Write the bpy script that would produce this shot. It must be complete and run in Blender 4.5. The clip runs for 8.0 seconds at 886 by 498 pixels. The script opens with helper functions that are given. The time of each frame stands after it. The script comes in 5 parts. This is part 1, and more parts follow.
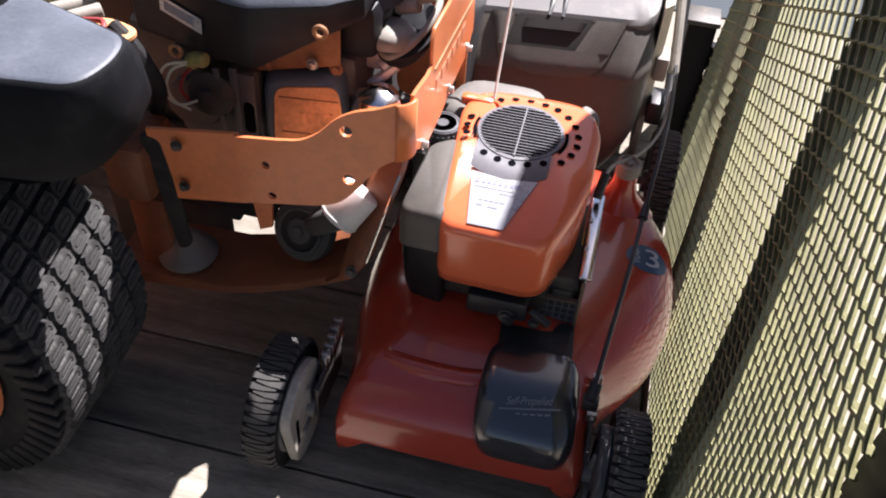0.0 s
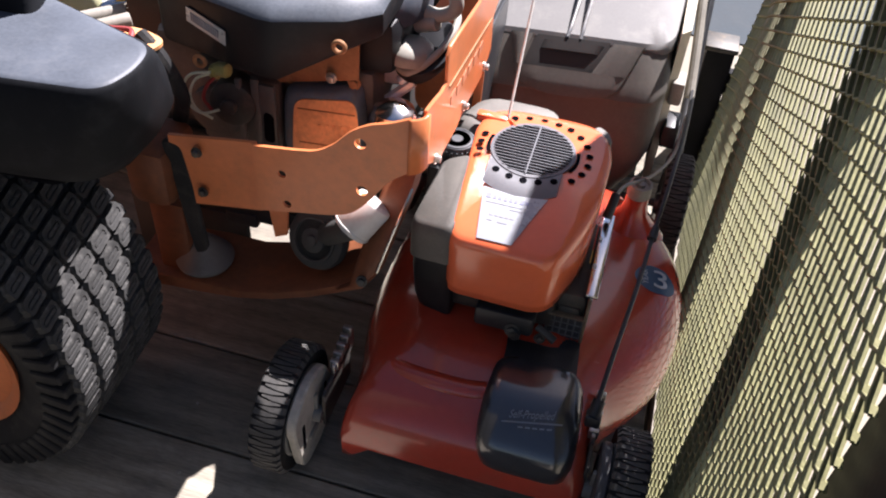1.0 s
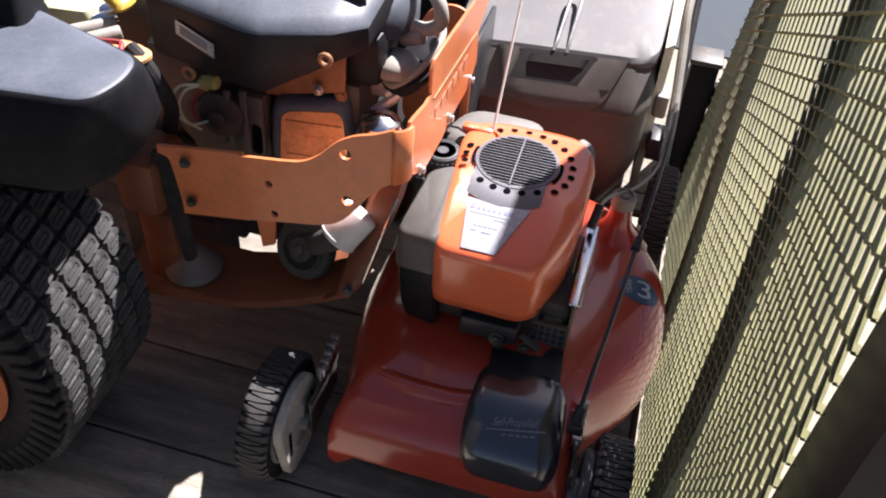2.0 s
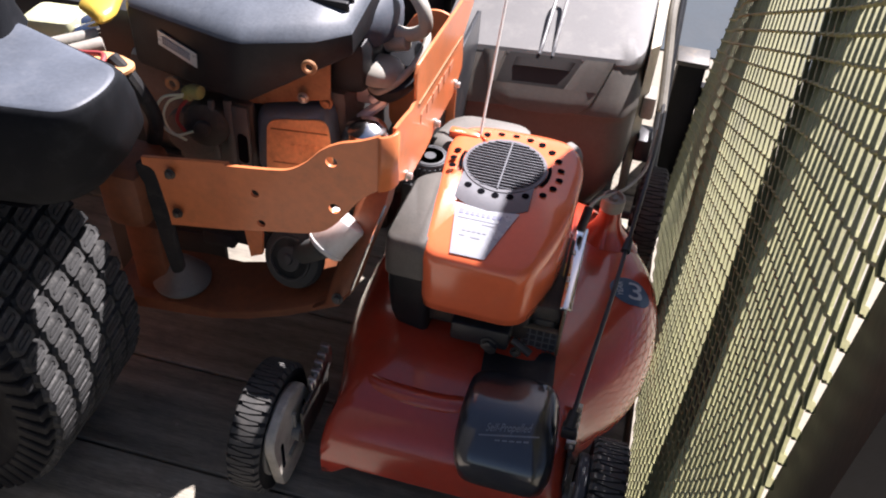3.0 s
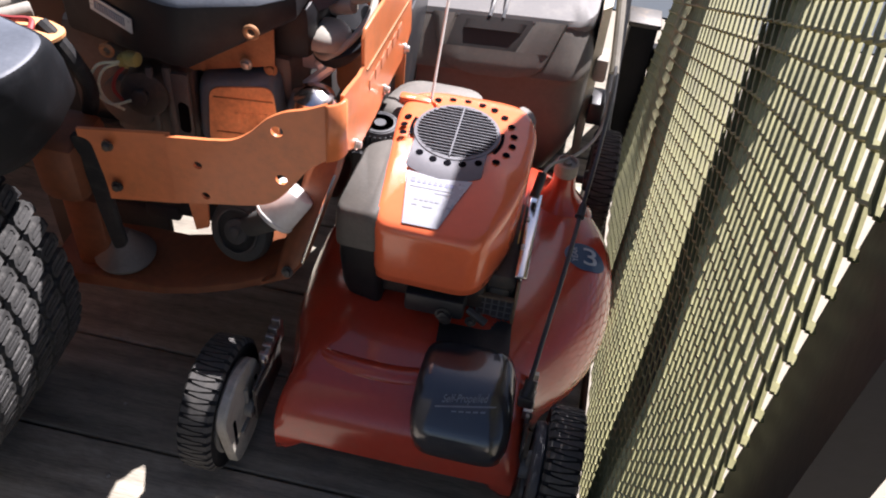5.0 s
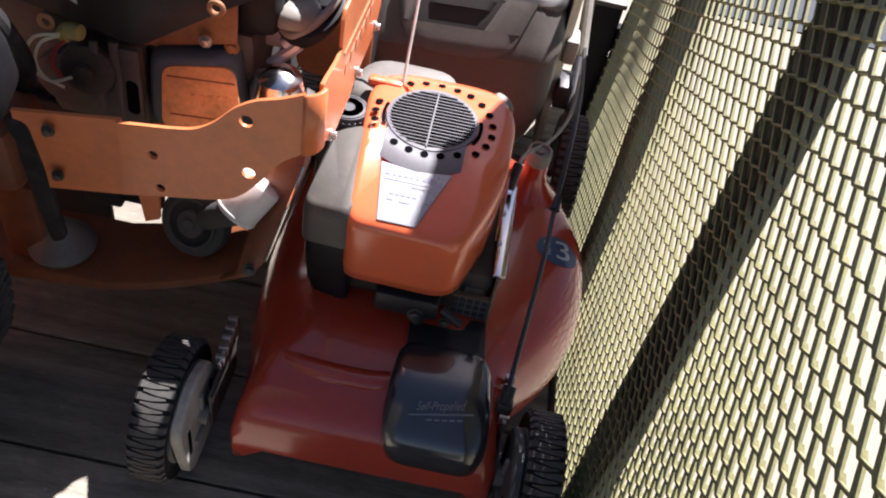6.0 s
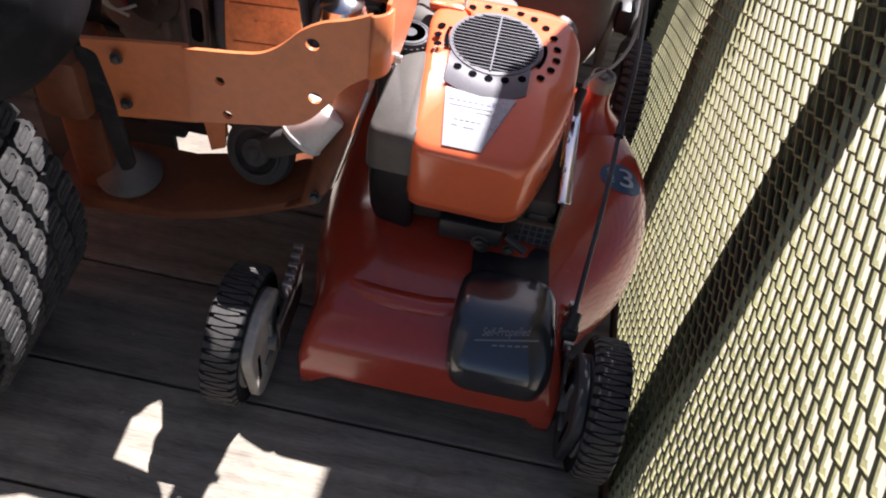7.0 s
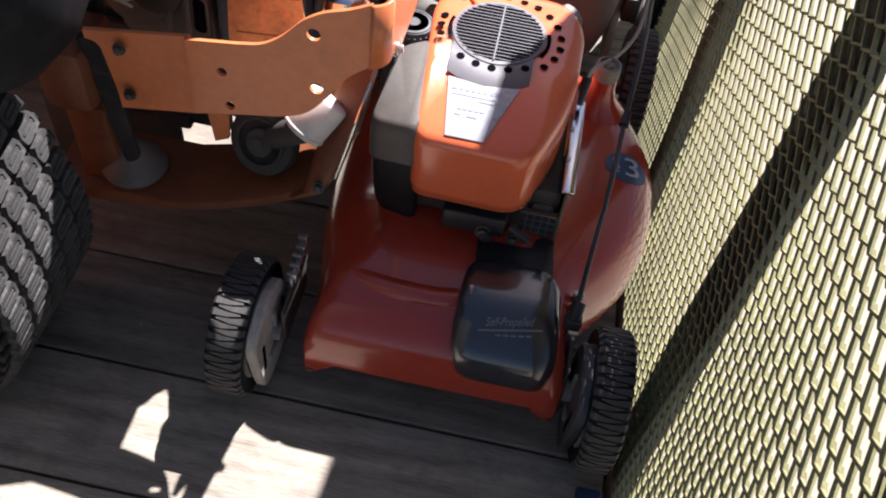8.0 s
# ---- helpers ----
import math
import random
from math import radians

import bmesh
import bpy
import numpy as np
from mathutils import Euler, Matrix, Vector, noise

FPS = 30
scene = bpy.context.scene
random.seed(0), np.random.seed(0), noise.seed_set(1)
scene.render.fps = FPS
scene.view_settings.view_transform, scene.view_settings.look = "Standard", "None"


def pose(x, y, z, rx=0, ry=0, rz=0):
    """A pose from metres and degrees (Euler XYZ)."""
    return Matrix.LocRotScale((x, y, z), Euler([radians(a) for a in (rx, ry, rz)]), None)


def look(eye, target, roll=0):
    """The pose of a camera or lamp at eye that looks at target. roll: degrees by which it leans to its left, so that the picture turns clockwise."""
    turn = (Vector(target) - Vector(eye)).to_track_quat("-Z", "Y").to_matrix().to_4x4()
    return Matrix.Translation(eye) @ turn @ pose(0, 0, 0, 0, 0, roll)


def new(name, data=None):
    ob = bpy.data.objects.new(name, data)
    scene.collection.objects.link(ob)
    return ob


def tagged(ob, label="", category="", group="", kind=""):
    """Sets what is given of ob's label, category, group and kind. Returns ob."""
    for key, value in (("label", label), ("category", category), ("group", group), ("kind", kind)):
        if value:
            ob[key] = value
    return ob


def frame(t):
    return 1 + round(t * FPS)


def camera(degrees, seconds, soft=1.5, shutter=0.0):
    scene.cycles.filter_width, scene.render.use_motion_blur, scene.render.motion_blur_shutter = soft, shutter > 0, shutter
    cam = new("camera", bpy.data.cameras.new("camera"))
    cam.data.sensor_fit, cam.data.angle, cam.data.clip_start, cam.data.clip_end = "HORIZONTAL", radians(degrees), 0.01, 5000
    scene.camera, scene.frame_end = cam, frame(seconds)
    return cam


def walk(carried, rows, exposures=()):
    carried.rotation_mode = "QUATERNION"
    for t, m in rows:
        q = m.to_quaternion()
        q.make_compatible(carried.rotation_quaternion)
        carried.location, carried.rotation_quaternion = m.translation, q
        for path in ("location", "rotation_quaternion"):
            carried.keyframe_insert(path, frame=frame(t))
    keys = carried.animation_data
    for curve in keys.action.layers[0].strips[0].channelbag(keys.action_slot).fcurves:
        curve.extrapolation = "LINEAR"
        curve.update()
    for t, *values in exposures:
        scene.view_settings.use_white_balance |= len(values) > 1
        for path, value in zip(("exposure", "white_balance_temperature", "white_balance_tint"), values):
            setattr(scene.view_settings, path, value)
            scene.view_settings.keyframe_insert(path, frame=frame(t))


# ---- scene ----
cam = camera(54.0, 8.0, soft=2.0)

PATH = [
    (0, (0.088, 0.362, 1.198), (-0.173, 1.754, -0.214), 4.2),
    (0.5, (0.118, 0.361, 1.196), (-0.154, 1.778, -0.189), 4.6),
    (1, (0.108, 0.345, 1.211), (-0.208, 1.752, -0.175), 4.8),
    (1.5, (0.112, 0.331, 1.215), (-0.213, 1.751, -0.155), 5.1),
    (1.7, (0.122, 0.333, 1.223), (-0.195, 1.757, -0.146), 5.3),
    (2.8, (0.131, 0.334, 1.212), (-0.175, 1.779, -0.137), 4.3),
    (3, (0.132, 0.339, 1.216), (-0.17, 1.782, -0.136), 4.2),
    (3.5, (0.124, 0.337, 1.209), (-0.147, 1.779, -0.151), 5.2),
    (4, (0.127, 0.33, 1.205), (-0.15, 1.762, -0.163), 4.9),
    (4.5, (0.144, 0.339, 1.205), (-0.107, 1.756, -0.183), 3.9),
    (4.7, (0.145, 0.345, 1.206), (-0.085, 1.755, -0.193), 4.2),
    (5.8, (0.042, 0.436, 1.192), (0.013, 1.847, -0.226), 12.9),
    (6, (0.037, 0.442, 1.174), (0.057, 1.822, -0.273), 12.7),
    (6.5, (0.021, 0.441, 1.152), (-0.025, 1.697, -0.404), 10.6),
    (7, (0.016, 0.427, 1.155), (-0.038, 1.691, -0.394), 9.9),
    (7.5, (0.02, 0.428, 1.156), (-0.04, 1.681, -0.402), 9.7),
    (8, (0.028, 0.429, 1.156), (-0.05, 1.671, -0.41), 8.9),
]
walk(cam, [(t, look(eye, target, roll)) for t, eye, target, roll in PATH])

# ---- light ----
SUN = Vector((0.30, 0.70, 1.0)).normalized()
world = bpy.data.worlds.new("sky")
scene.world = world
world.use_nodes = True
wn = world.node_tree
sky = wn.nodes.new("ShaderNodeTexSky")
sky.sky_type = "NISHITA"
sky.sun_disc = False
sky.sun_elevation = math.asin(SUN.z)
sky.sun_rotation = math.atan2(SUN.x, SUN.y)
wn.links.new(sky.outputs["Color"], wn.nodes["Background"].inputs["Color"])
wn.nodes["Background"].inputs["Strength"].default_value = 0.041
sun = new("sun", bpy.data.lights.new("sun", "SUN"))
sun.data.energy, sun.data.angle, sun.data.color = 6.6, radians(0.5), (1.0, 0.97, 0.93)
sun.rotation_mode = "QUATERNION"
sun.rotation_quaternion = SUN.to_track_quat("Z", "Y")
scene.view_settings.exposure = 1.20
scene.view_settings.use_white_balance = True
scene.view_settings.white_balance_temperature, scene.view_settings.white_balance_tint = 6330, 20


# ---- materials ----
def mat(name, color, rough=0.5, metal=0.0, vary=0.25, scale=6.0, grain=60.0, bump=0.15, wear=None, wear_amount=0.5,
        coat=0.0, random_tone=0.0, stretch=(1, 1, 1), rough_vary=0.15):
    """A surface with broad stains, fine grain, uneven gloss and an optional worn or dusty second colour."""
    m = bpy.data.materials.new(name)
    m.use_nodes = True
    nt = m.node_tree
    n, l = nt.nodes, nt.links
    b = n["Principled BSDF"]
    tc, mp = n.new("ShaderNodeTexCoord"), n.new("ShaderNodeMapping")
    mp.inputs["Scale"].default_value = stretch
    l.new(tc.outputs["Object"], mp.inputs["Vector"])
    broad, fine = n.new("ShaderNodeTexNoise"), n.new("ShaderNodeTexNoise")
    broad.inputs["Scale"].default_value, broad.inputs["Detail"].default_value = scale, 6
    fine.inputs["Scale"].default_value, fine.inputs["Detail"].default_value = grain, 4
    for t in (broad, fine):
        l.new(mp.outputs["Vector"], t.inputs["Vector"])
    mixv = n.new("ShaderNodeMath")
    mixv.operation = "MULTIPLY_ADD"
    l.new(broad.outputs["Fac"], mixv.inputs[0])
    mixv.inputs[1].default_value = 0.65
    half = n.new("ShaderNodeMath")
    half.operation = "MULTIPLY"
    l.new(fine.outputs["Fac"], half.inputs[0])
    half.inputs[1].default_value = 0.35
    l.new(half.outputs[0], mixv.inputs[2])
    ramp = n.new("ShaderNodeMapRange")
    ramp.inputs["From Min"].default_value, ramp.inputs["From Max"].default_value = 0.3, 0.7
    ramp.inputs["To Min"].default_value, ramp.inputs["To Max"].default_value = 1 - vary, 1 + vary
    l.new(mixv.outputs[0], ramp.inputs["Value"])
    mul = n.new("ShaderNodeVectorMath")
    mul.operation = "SCALE"
    mul.inputs[0].default_value = color
    l.new(ramp.outputs[0], mul.inputs["Scale"])
    out = mul.outputs["Vector"]
    if random_tone:
        oi, rr, mm = n.new("ShaderNodeObjectInfo"), n.new("ShaderNodeMapRange"), n.new("ShaderNodeVectorMath")
        rr.inputs["To Min"].default_value, rr.inputs["To Max"].default_value = 1 - random_tone, 1 + random_tone
        l.new(oi.outputs["Random"], rr.inputs["Value"])
        mm.operation = "SCALE"
        l.new(out, mm.inputs[0])
        l.new(rr.outputs[0], mm.inputs["Scale"])
        out = mm.outputs["Vector"]
    if wear:
        w, wr, mx = n.new("ShaderNodeTexNoise"), n.new("ShaderNodeValToRGB"), n.new("ShaderNodeMix")
        w.inputs["Scale"].default_value, w.inputs["Detail"].default_value, w.inputs["Roughness"].default_value = scale * 2.3, 8, 0.7
        l.new(tc.outputs["Object"], w.inputs["Vector"])
        wr.color_ramp.elements[0].position, wr.color_ramp.elements[1].position = 0.5, 0.72
        wr.color_ramp.elements[1].color = (wear_amount,) * 3 + (1,)
        l.new(w.outputs["Fac"], wr.inputs["Fac"])
        mx.data_type = "RGBA"
        l.new(wr.outputs["Color"], mx.inputs["Factor"])
        l.new(out, mx.inputs["A"])
        mx.inputs["B"].default_value = (*wear, 1)
        out = mx.outputs["Result"]
    l.new(out, b.inputs["Base Color"])
    rm = n.new("ShaderNodeMapRange")
    rm.inputs["To Min"].default_value, rm.inputs["To Max"].default_value = max(0.03, rough - rough_vary), min(1, rough + rough_vary)
    l.new(mixv.outputs[0], rm.inputs["Value"])
    l.new(rm.outputs[0], b.inputs["Roughness"])
    b.inputs["Metallic"].default_value = metal
    b.inputs["Coat Weight"].default_value = coat
    b.inputs["Coat Roughness"].default_value = 0.08
    if bump:
        bp = n.new("ShaderNodeBump")
        bp.inputs["Strength"].default_value, bp.inputs["Distance"].default_value = bump, 0.002
        l.new(mixv.outputs[0], bp.inputs["Height"])
        l.new(bp.outputs["Normal"], b.inputs["Normal"])
    return m


DUST = (0.30, 0.26, 0.20)
RED = mat("red_deck_paint", (0.47, 0.052, 0.025), 0.24, 0, 0.12, 7, 90, 0.03, (0.24, 0.09, 0.05), 0.3, coat=0.7, rough_vary=0.08)
ORANGE_RED = mat("engine_cover_plastic", (0.82, 0.172, 0.066), 0.22, 0, 0.06, 5, 120, 0.03, coat=0.6)
ORANGE = mat("orange_frame_paint", (0.66, 0.200, 0.072), 0.38, 0, 0.16, 8, 80, 0.08, (0.30, 0.12, 0.05), 0.45, coat=0.15)
BLACK = mat("black_plastic", (0.022, 0.023, 0.026), 0.42, 0, 0.3, 9, 200, 0.1, DUST, 0.10)
DUSTY_BLACK = mat("dusty_black_plastic", (0.055, 0.058, 0.065), 0.55, 0, 0.3, 10, 220, 0.12, (0.22, 0.21, 0.20), 0.35)
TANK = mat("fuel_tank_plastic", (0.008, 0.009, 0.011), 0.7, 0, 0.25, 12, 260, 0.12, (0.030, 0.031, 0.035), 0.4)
TANK.node_tree.nodes["Principled BSDF"].inputs["Specular IOR Level"].default_value = 0.12
ALU = mat("bright_cast_aluminium", (0.72, 0.72, 0.75), 0.38, 0.35, 0.15, 20, 150, 0.1, (0.5, 0.42, 0.36), 0.25)
CAST = mat("grey_cast_metal", (0.115, 0.112, 0.11), 0.55, 0.2, 0.3, 16, 120, 0.25, (0.13, 0.10, 0.08), 0.5)
BLUE_GREY = mat("blue_grey_cast_metal", (0.13, 0.18, 0.23), 0.45, 0.2, 0.25, 14, 120, 0.2, (0.22, 0.16, 0.11), 0.5)
# paler tone of the black plastic: sunlight put into the colour
SUNLIT_TONE = mat("sunlit_tone_plastic", (0.076, 0.089, 0.112), 0.55, 0, 0.25, 14, 240, 0.15, (0.13, 0.14, 0.16), 0.5)
BRIGHT_SUNLIT_TONE = mat("bright_sunlit_tone_plastic", (0.112, 0.128, 0.152), 0.5, 0, 0.3, 10, 240, 0.15, (0.17, 0.18, 0.20), 0.5)
WHEEL_RUBBER = mat("dusty_wheel_rubber", (0.062, 0.060, 0.057), 0.8, 0, 0.3, 20, 180, 0.25, (0.13, 0.12, 0.105), 0.5)
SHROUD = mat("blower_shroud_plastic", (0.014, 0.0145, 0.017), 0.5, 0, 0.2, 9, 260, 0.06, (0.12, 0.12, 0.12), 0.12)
GREY = mat("grey_engine_plastic", (0.150, 0.140, 0.125), 0.55, 0, 0.2, 14, 240, 0.12, (0.22, 0.20, 0.17), 0.3)
HOUSING_GREY = mat("dusty_housing_plastic", (0.108, 0.101, 0.090), 0.55, 0, 0.25, 14, 240, 0.12, (0.15, 0.135, 0.115), 0.4)
GRILLE = mat("grey_grille_plastic", (0.125, 0.128, 0.142), 0.38, 0, 0.12, 10, 200, 0.05)
RUBBER = mat("black_rubber", (0.020, 0.020, 0.021), 0.75, 0, 0.3, 14, 150, 0.25, (0.10, 0.09, 0.075), 0.35)
TREAD = mat("dusty_tread_rubber", (0.054, 0.054, 0.053), 0.8, 0, 0.35, 30, 200, 0.3, (0.18, 0.175, 0.165), 0.6, random_tone=0.2)
for m in (RUBBER, TREAD):
    m.node_tree.nodes["Principled BSDF"].inputs["Specular IOR Level"].default_value = 0.2
HUB = mat("dusty_hub_plastic", (0.20, 0.19, 0.17), 0.6, 0, 0.25, 18, 150, 0.15, (0.30, 0.27, 0.22), 0.6)
FILTER_END = mat("matt_filter_end", (0.045, 0.046, 0.044), 0.85, 0, 0.3, 18, 150, 0.2, (0.075, 0.068, 0.058), 0.5)
GUARD_SUNLIT = mat("sunlit_guard_plastic", (0.46, 0.43, 0.37), 0.6, 0, 0.25, 18, 150, 0.15, (0.20, 0.18, 0.15), 0.5)
STEEL = mat("zinc_steel", (0.55, 0.54, 0.52), 0.36, 0.9, 0.2, 20, 150, 0.1, (0.30, 0.25, 0.2), 0.35)
DARK_STEEL = mat("dark_cast_metal", (0.075, 0.072, 0.068), 0.55, 0.5, 0.3, 16, 120, 0.25, (0.20, 0.15, 0.10), 0.45)
GUARD_GREY = mat("dusty_guard_steel", (0.20, 0.205, 0.215), 0.45, 0.3, 0.25, 20, 160, 0.15, (0.17, 0.14, 0.11), 0.45)
GUARD_DARK = mat("dark_slot_steel", (0.06, 0.06, 0.065), 0.6, 0.2, 0.3, 20, 160, 0.15)
RIM_TAN = mat("worn_tan_rim", (0.20, 0.15, 0.10), 0.6, 0.1, 0.3, 20, 160, 0.15)
CHROME = mat("polished_metal", (0.75, 0.75, 0.76), 0.16, 1.0, 0.1, 20, 150, 0.05)
BAR = mat("black_frame_paint", (0.014, 0.014, 0.016), 0.55, 0, 0.35, 14, 160, 0.2, (0.022, 0.018, 0.015), 0.35)
MESH = mat("weathered_mesh_paint", (0.214, 0.206, 0.092), 0.6, 0, 0.35, 14, 260, 0.1, (0.28, 0.26, 0.16), 0.45)
BAR.node_tree.nodes["Principled BSDF"].inputs["Specular IOR Level"].default_value = 0.12
STICKER = mat("silver_sticker", (0.40, 0.42, 0.45), 0.30, 0.25, 0.05, 20, 200, 0.02)
INK = mat("blue_grey_ink", (0.20, 0.215, 0.36), 0.5, 0, 0.1, 20, 200, 0)
PALE_INK = mat("faded_ink", (0.27, 0.285, 0.33), 0.5, 0, 0.1, 20, 200, 0)
DECAL_BLUE = mat("blue_decal", (0.055, 0.10, 0.17), 0.35, 0, 0.1, 20, 200, 0)
DECAL_WHITE = mat("grey_white_print", (0.50, 0.52, 0.55), 0.4, 0, 0.1, 20, 200, 0)
DECAL_GREY = mat("faded_grey_print", (0.22, 0.23, 0.25), 0.4, 0, 0.1, 20, 200, 0)
FADED_PRINT = mat("faded_pink_print", (0.62, 0.24, 0.13), 0.45, 0, 0.2, 30, 200, 0)
YELLOW = mat("yellow_label", (0.50, 0.34, 0.05), 0.4, 0, 0.1, 20, 200, 0)
BAG = mat("grey_bag_plastic", (0.098, 0.088, 0.076), 0.6, 0, 0.22, 9, 180, 0.15, (0.15, 0.132, 0.108), 0.45)
BAG_TOP = mat("dusty_bag_lid_plastic", (0.128, 0.125, 0.122), 0.6, 0, 0.15, 9, 180, 0.1, (0.22, 0.21, 0.19), 0.5)
SHADE_TONE = mat("painted_shade_plastic", (0.030, 0.026, 0.024), 0.7, 0, 0.2, 9, 180, 0.1, (0.05, 0.044, 0.038), 0.4)
CREAM = mat("bleached_bag_fabric", (0.50, 0.44, 0.34), 0.85, 0, 0.2, 12, 300, 0.3, (0.30, 0.25, 0.19), 0.4)
HOSE = mat("grey_hose", (0.30, 0.28, 0.24), 0.6, 0, 0.2, 14, 180, 0.15, (0.15, 0.12, 0.1), 0.4)
WHITE = mat("white_filter_paint", (0.60, 0.59, 0.57), 0.35, 0, 0.12, 16, 150, 0.05, (0.4, 0.33, 0.25), 0.3)
RUST = mat("rusty_sheet_metal", (0.34, 0.17, 0.08), 0.6, 0.2, 0.35, 18, 150, 0.25, (0.22, 0.10, 0.05), 0.6)
WOOD = mat("weathered_planks", (0.275, 0.248, 0.200), 0.8, 0, 0.55, 5, 45, 0.7, (0.150, 0.138, 0.125), 0.7, random_tone=0.15, stretch=(1, 9, 9))
CONCRETE = mat("pale_concrete", (0.265, 0.237, 0.185), 0.85, 0, 0.15, 1.5, 60, 0.2, (0.23, 0.205, 0.16), 0.5)
WOOD.node_tree.nodes["Principled BSDF"].inputs["Specular IOR Level"].default_value = 0.2
ASPHALT = mat("grey_asphalt", (0.030, 0.041, 0.050), 0.85, 0, 0.35, 3, 60, 0.3, (0.045, 0.055, 0.062), 0.5)
BROWN_EDGE = mat("rusted_trailer_edge", (0.12, 0.06, 0.035), 0.7, 0.2, 0.35, 12, 120, 0.3)
# darker copy of ORANGE: shade painted into pan, rail and frame ends
SHADED_ORANGE = mat("shaded_orange_paint", (0.17, 0.055, 0.022), 0.6, 0, 0.35, 10, 90, 0.2, (0.36, 0.115, 0.035), 0.3)
BLUE = mat("blue_strap_fabric", (0.03, 0.06, 0.14), 0.8, 0, 0.25, 20, 300, 0.3)
WIRE_GREEN = mat("pale_green_wire", (0.62, 0.70, 0.54), 0.5, 0, 0.1, 20, 100, 0)
WIRE_RED = mat("dark_red_wire", (0.28, 0.04, 0.04), 0.5, 0, 0.1, 20, 100, 0)
YELLOW_GREEN = mat("yellow_green_paint", (0.30, 0.29, 0.09), 0.45, 0, 0.15, 14, 120, 0.1, (0.5, 0.48, 0.4), 0.4)
PALE_YELLOW = mat("pale_yellow_paint", (0.50, 0.50, 0.30), 0.45, 0, 0.15, 14, 120, 0.1, (0.6, 0.58, 0.5), 0.5)
YELLOW_ORANGE = mat("yellow_orange_paint", (0.84, 0.42, 0.19), 0.4, 0, 0.1, 14, 120, 0.08)
RUST_FACE = mat("orange_heat_tint", (0.80, 0.40, 0.18), 0.5, 0.1, 0.3, 16, 150, 0.2, (0.25, 0.13, 0.07), 0.4)
# black for uncut holes and slots, their shade put into colour; also the fender
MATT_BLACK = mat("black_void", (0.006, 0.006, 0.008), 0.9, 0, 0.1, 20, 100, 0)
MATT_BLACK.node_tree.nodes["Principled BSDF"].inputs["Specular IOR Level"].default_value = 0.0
PALE_PLASTIC = mat("bleached_grey_plastic", (0.38, 0.36, 0.31), 0.5, 0, 0.15, 16, 200, 0.1, (0.28, 0.25, 0.21), 0.35)
SHROUD.node_tree.nodes["Principled BSDF"].inputs["Specular IOR Level"].default_value = 0.25
GLOSS_BLACK = mat("glossy_black_plastic", (0.020, 0.022, 0.028), 0.30, 0, 0.2, 9, 220, 0.02, DUST, 0.06, coat=0.8, rough_vary=0.06)
GLOSS_BLACK.node_tree.nodes["Principled BSDF"].inputs["Coat IOR"].default_value = 1.85
GLOSS_BLACK.node_tree.nodes["Principled BSDF"].inputs["Coat Roughness"].default_value = 0.10
WHITE_ROPE = mat("white_starter_rope", (0.62, 0.60, 0.56), 0.8, 0, 0.15, 30, 400, 0.3)


# ---- building helpers ----
def root(name, x, y, z, label, category, group="", kind=""):
    ob = new(name)
    ob.location = (x, y, z)
    ob.empty_display_size = 0.05
    return tagged(ob, label, category, group, kind)


def hang(ob, parent):
    ob.parent = parent
    if parent.type == "EMPTY":
        ob.matrix_parent_inverse = Matrix.Translation(-parent.location)
    return ob


def mesh_of(name, bm, material, smooth=35):
    bmesh.ops.recalc_face_normals(bm, faces=bm.faces)
    me = bpy.data.meshes.new(name)
    bm.to_mesh(me)
    bm.free()
    for m in material if isinstance(material, (list, tuple)) else (material,):
        me.materials.append(m)
    if smooth:
        me.shade_smooth()
        me.set_sharp_from_angle(angle=radians(smooth))
    return me


def part(name, bm, material, parent, label="", smooth=35):
    ob = hang(new(name, mesh_of(name, bm, material, smooth)), parent)
    return tagged(ob, label)


def thing(name, bm, material, label, category, group="", kind="", smooth=35):
    return tagged(new(name, mesh_of(name, bm, material, smooth)), label, category, group, kind)


def joined(*bms):
    """One bmesh out of several."""
    out = bmesh.new()
    for b in bms:
        me = bpy.data.meshes.new("t")
        b.to_mesh(me)
        b.free()
        out.from_mesh(me)
        bpy.data.meshes.remove(me)
    return out


def bevelled(bm, width, segments=2, angle=30):
    edges = [e for e in bm.edges if len(e.link_faces) == 2 and e.calc_face_angle(0) > radians(angle)]
    if width and edges:
        bmesh.ops.bevel(bm, geom=edges, offset=width, segments=segments, affect="EDGES", profile=0.5, clamp_overlap=True)
    return bm


def box(x0, x1, y0, y1, z0, z1, bevel=0.0, segments=2, m=None):
    bm = bmesh.new()
    bmesh.ops.create_cube(bm, size=1)
    for v in bm.verts:
        v.co = Vector((x0 + (v.co.x + 0.5) * (x1 - x0), y0 + (v.co.y + 0.5) * (y1 - y0), z0 + (v.co.z + 0.5) * (z1 - z0)))
    bevelled(bm, bevel, segments)
    if m:
        bm.transform(m)
    return bm


def rod(a, b, r0, r1=None, sides=20, bevel=0.0, m=None):
    """A round bar from a to b."""
    a, b = Vector(a), Vector(b)
    bm = bmesh.new()
    bmesh.ops.create_cone(bm, cap_ends=True, segments=sides, radius1=r0, radius2=r0 if r1 is None else r1, depth=(b - a).length)
    bevelled(bm, bevel, 2, 50)
    bm.transform(Matrix.Translation((a + b) / 2) @ (b - a).to_track_quat("Z", "Y").to_matrix().to_4x4())
    if m:
        bm.transform(m)
    return bm


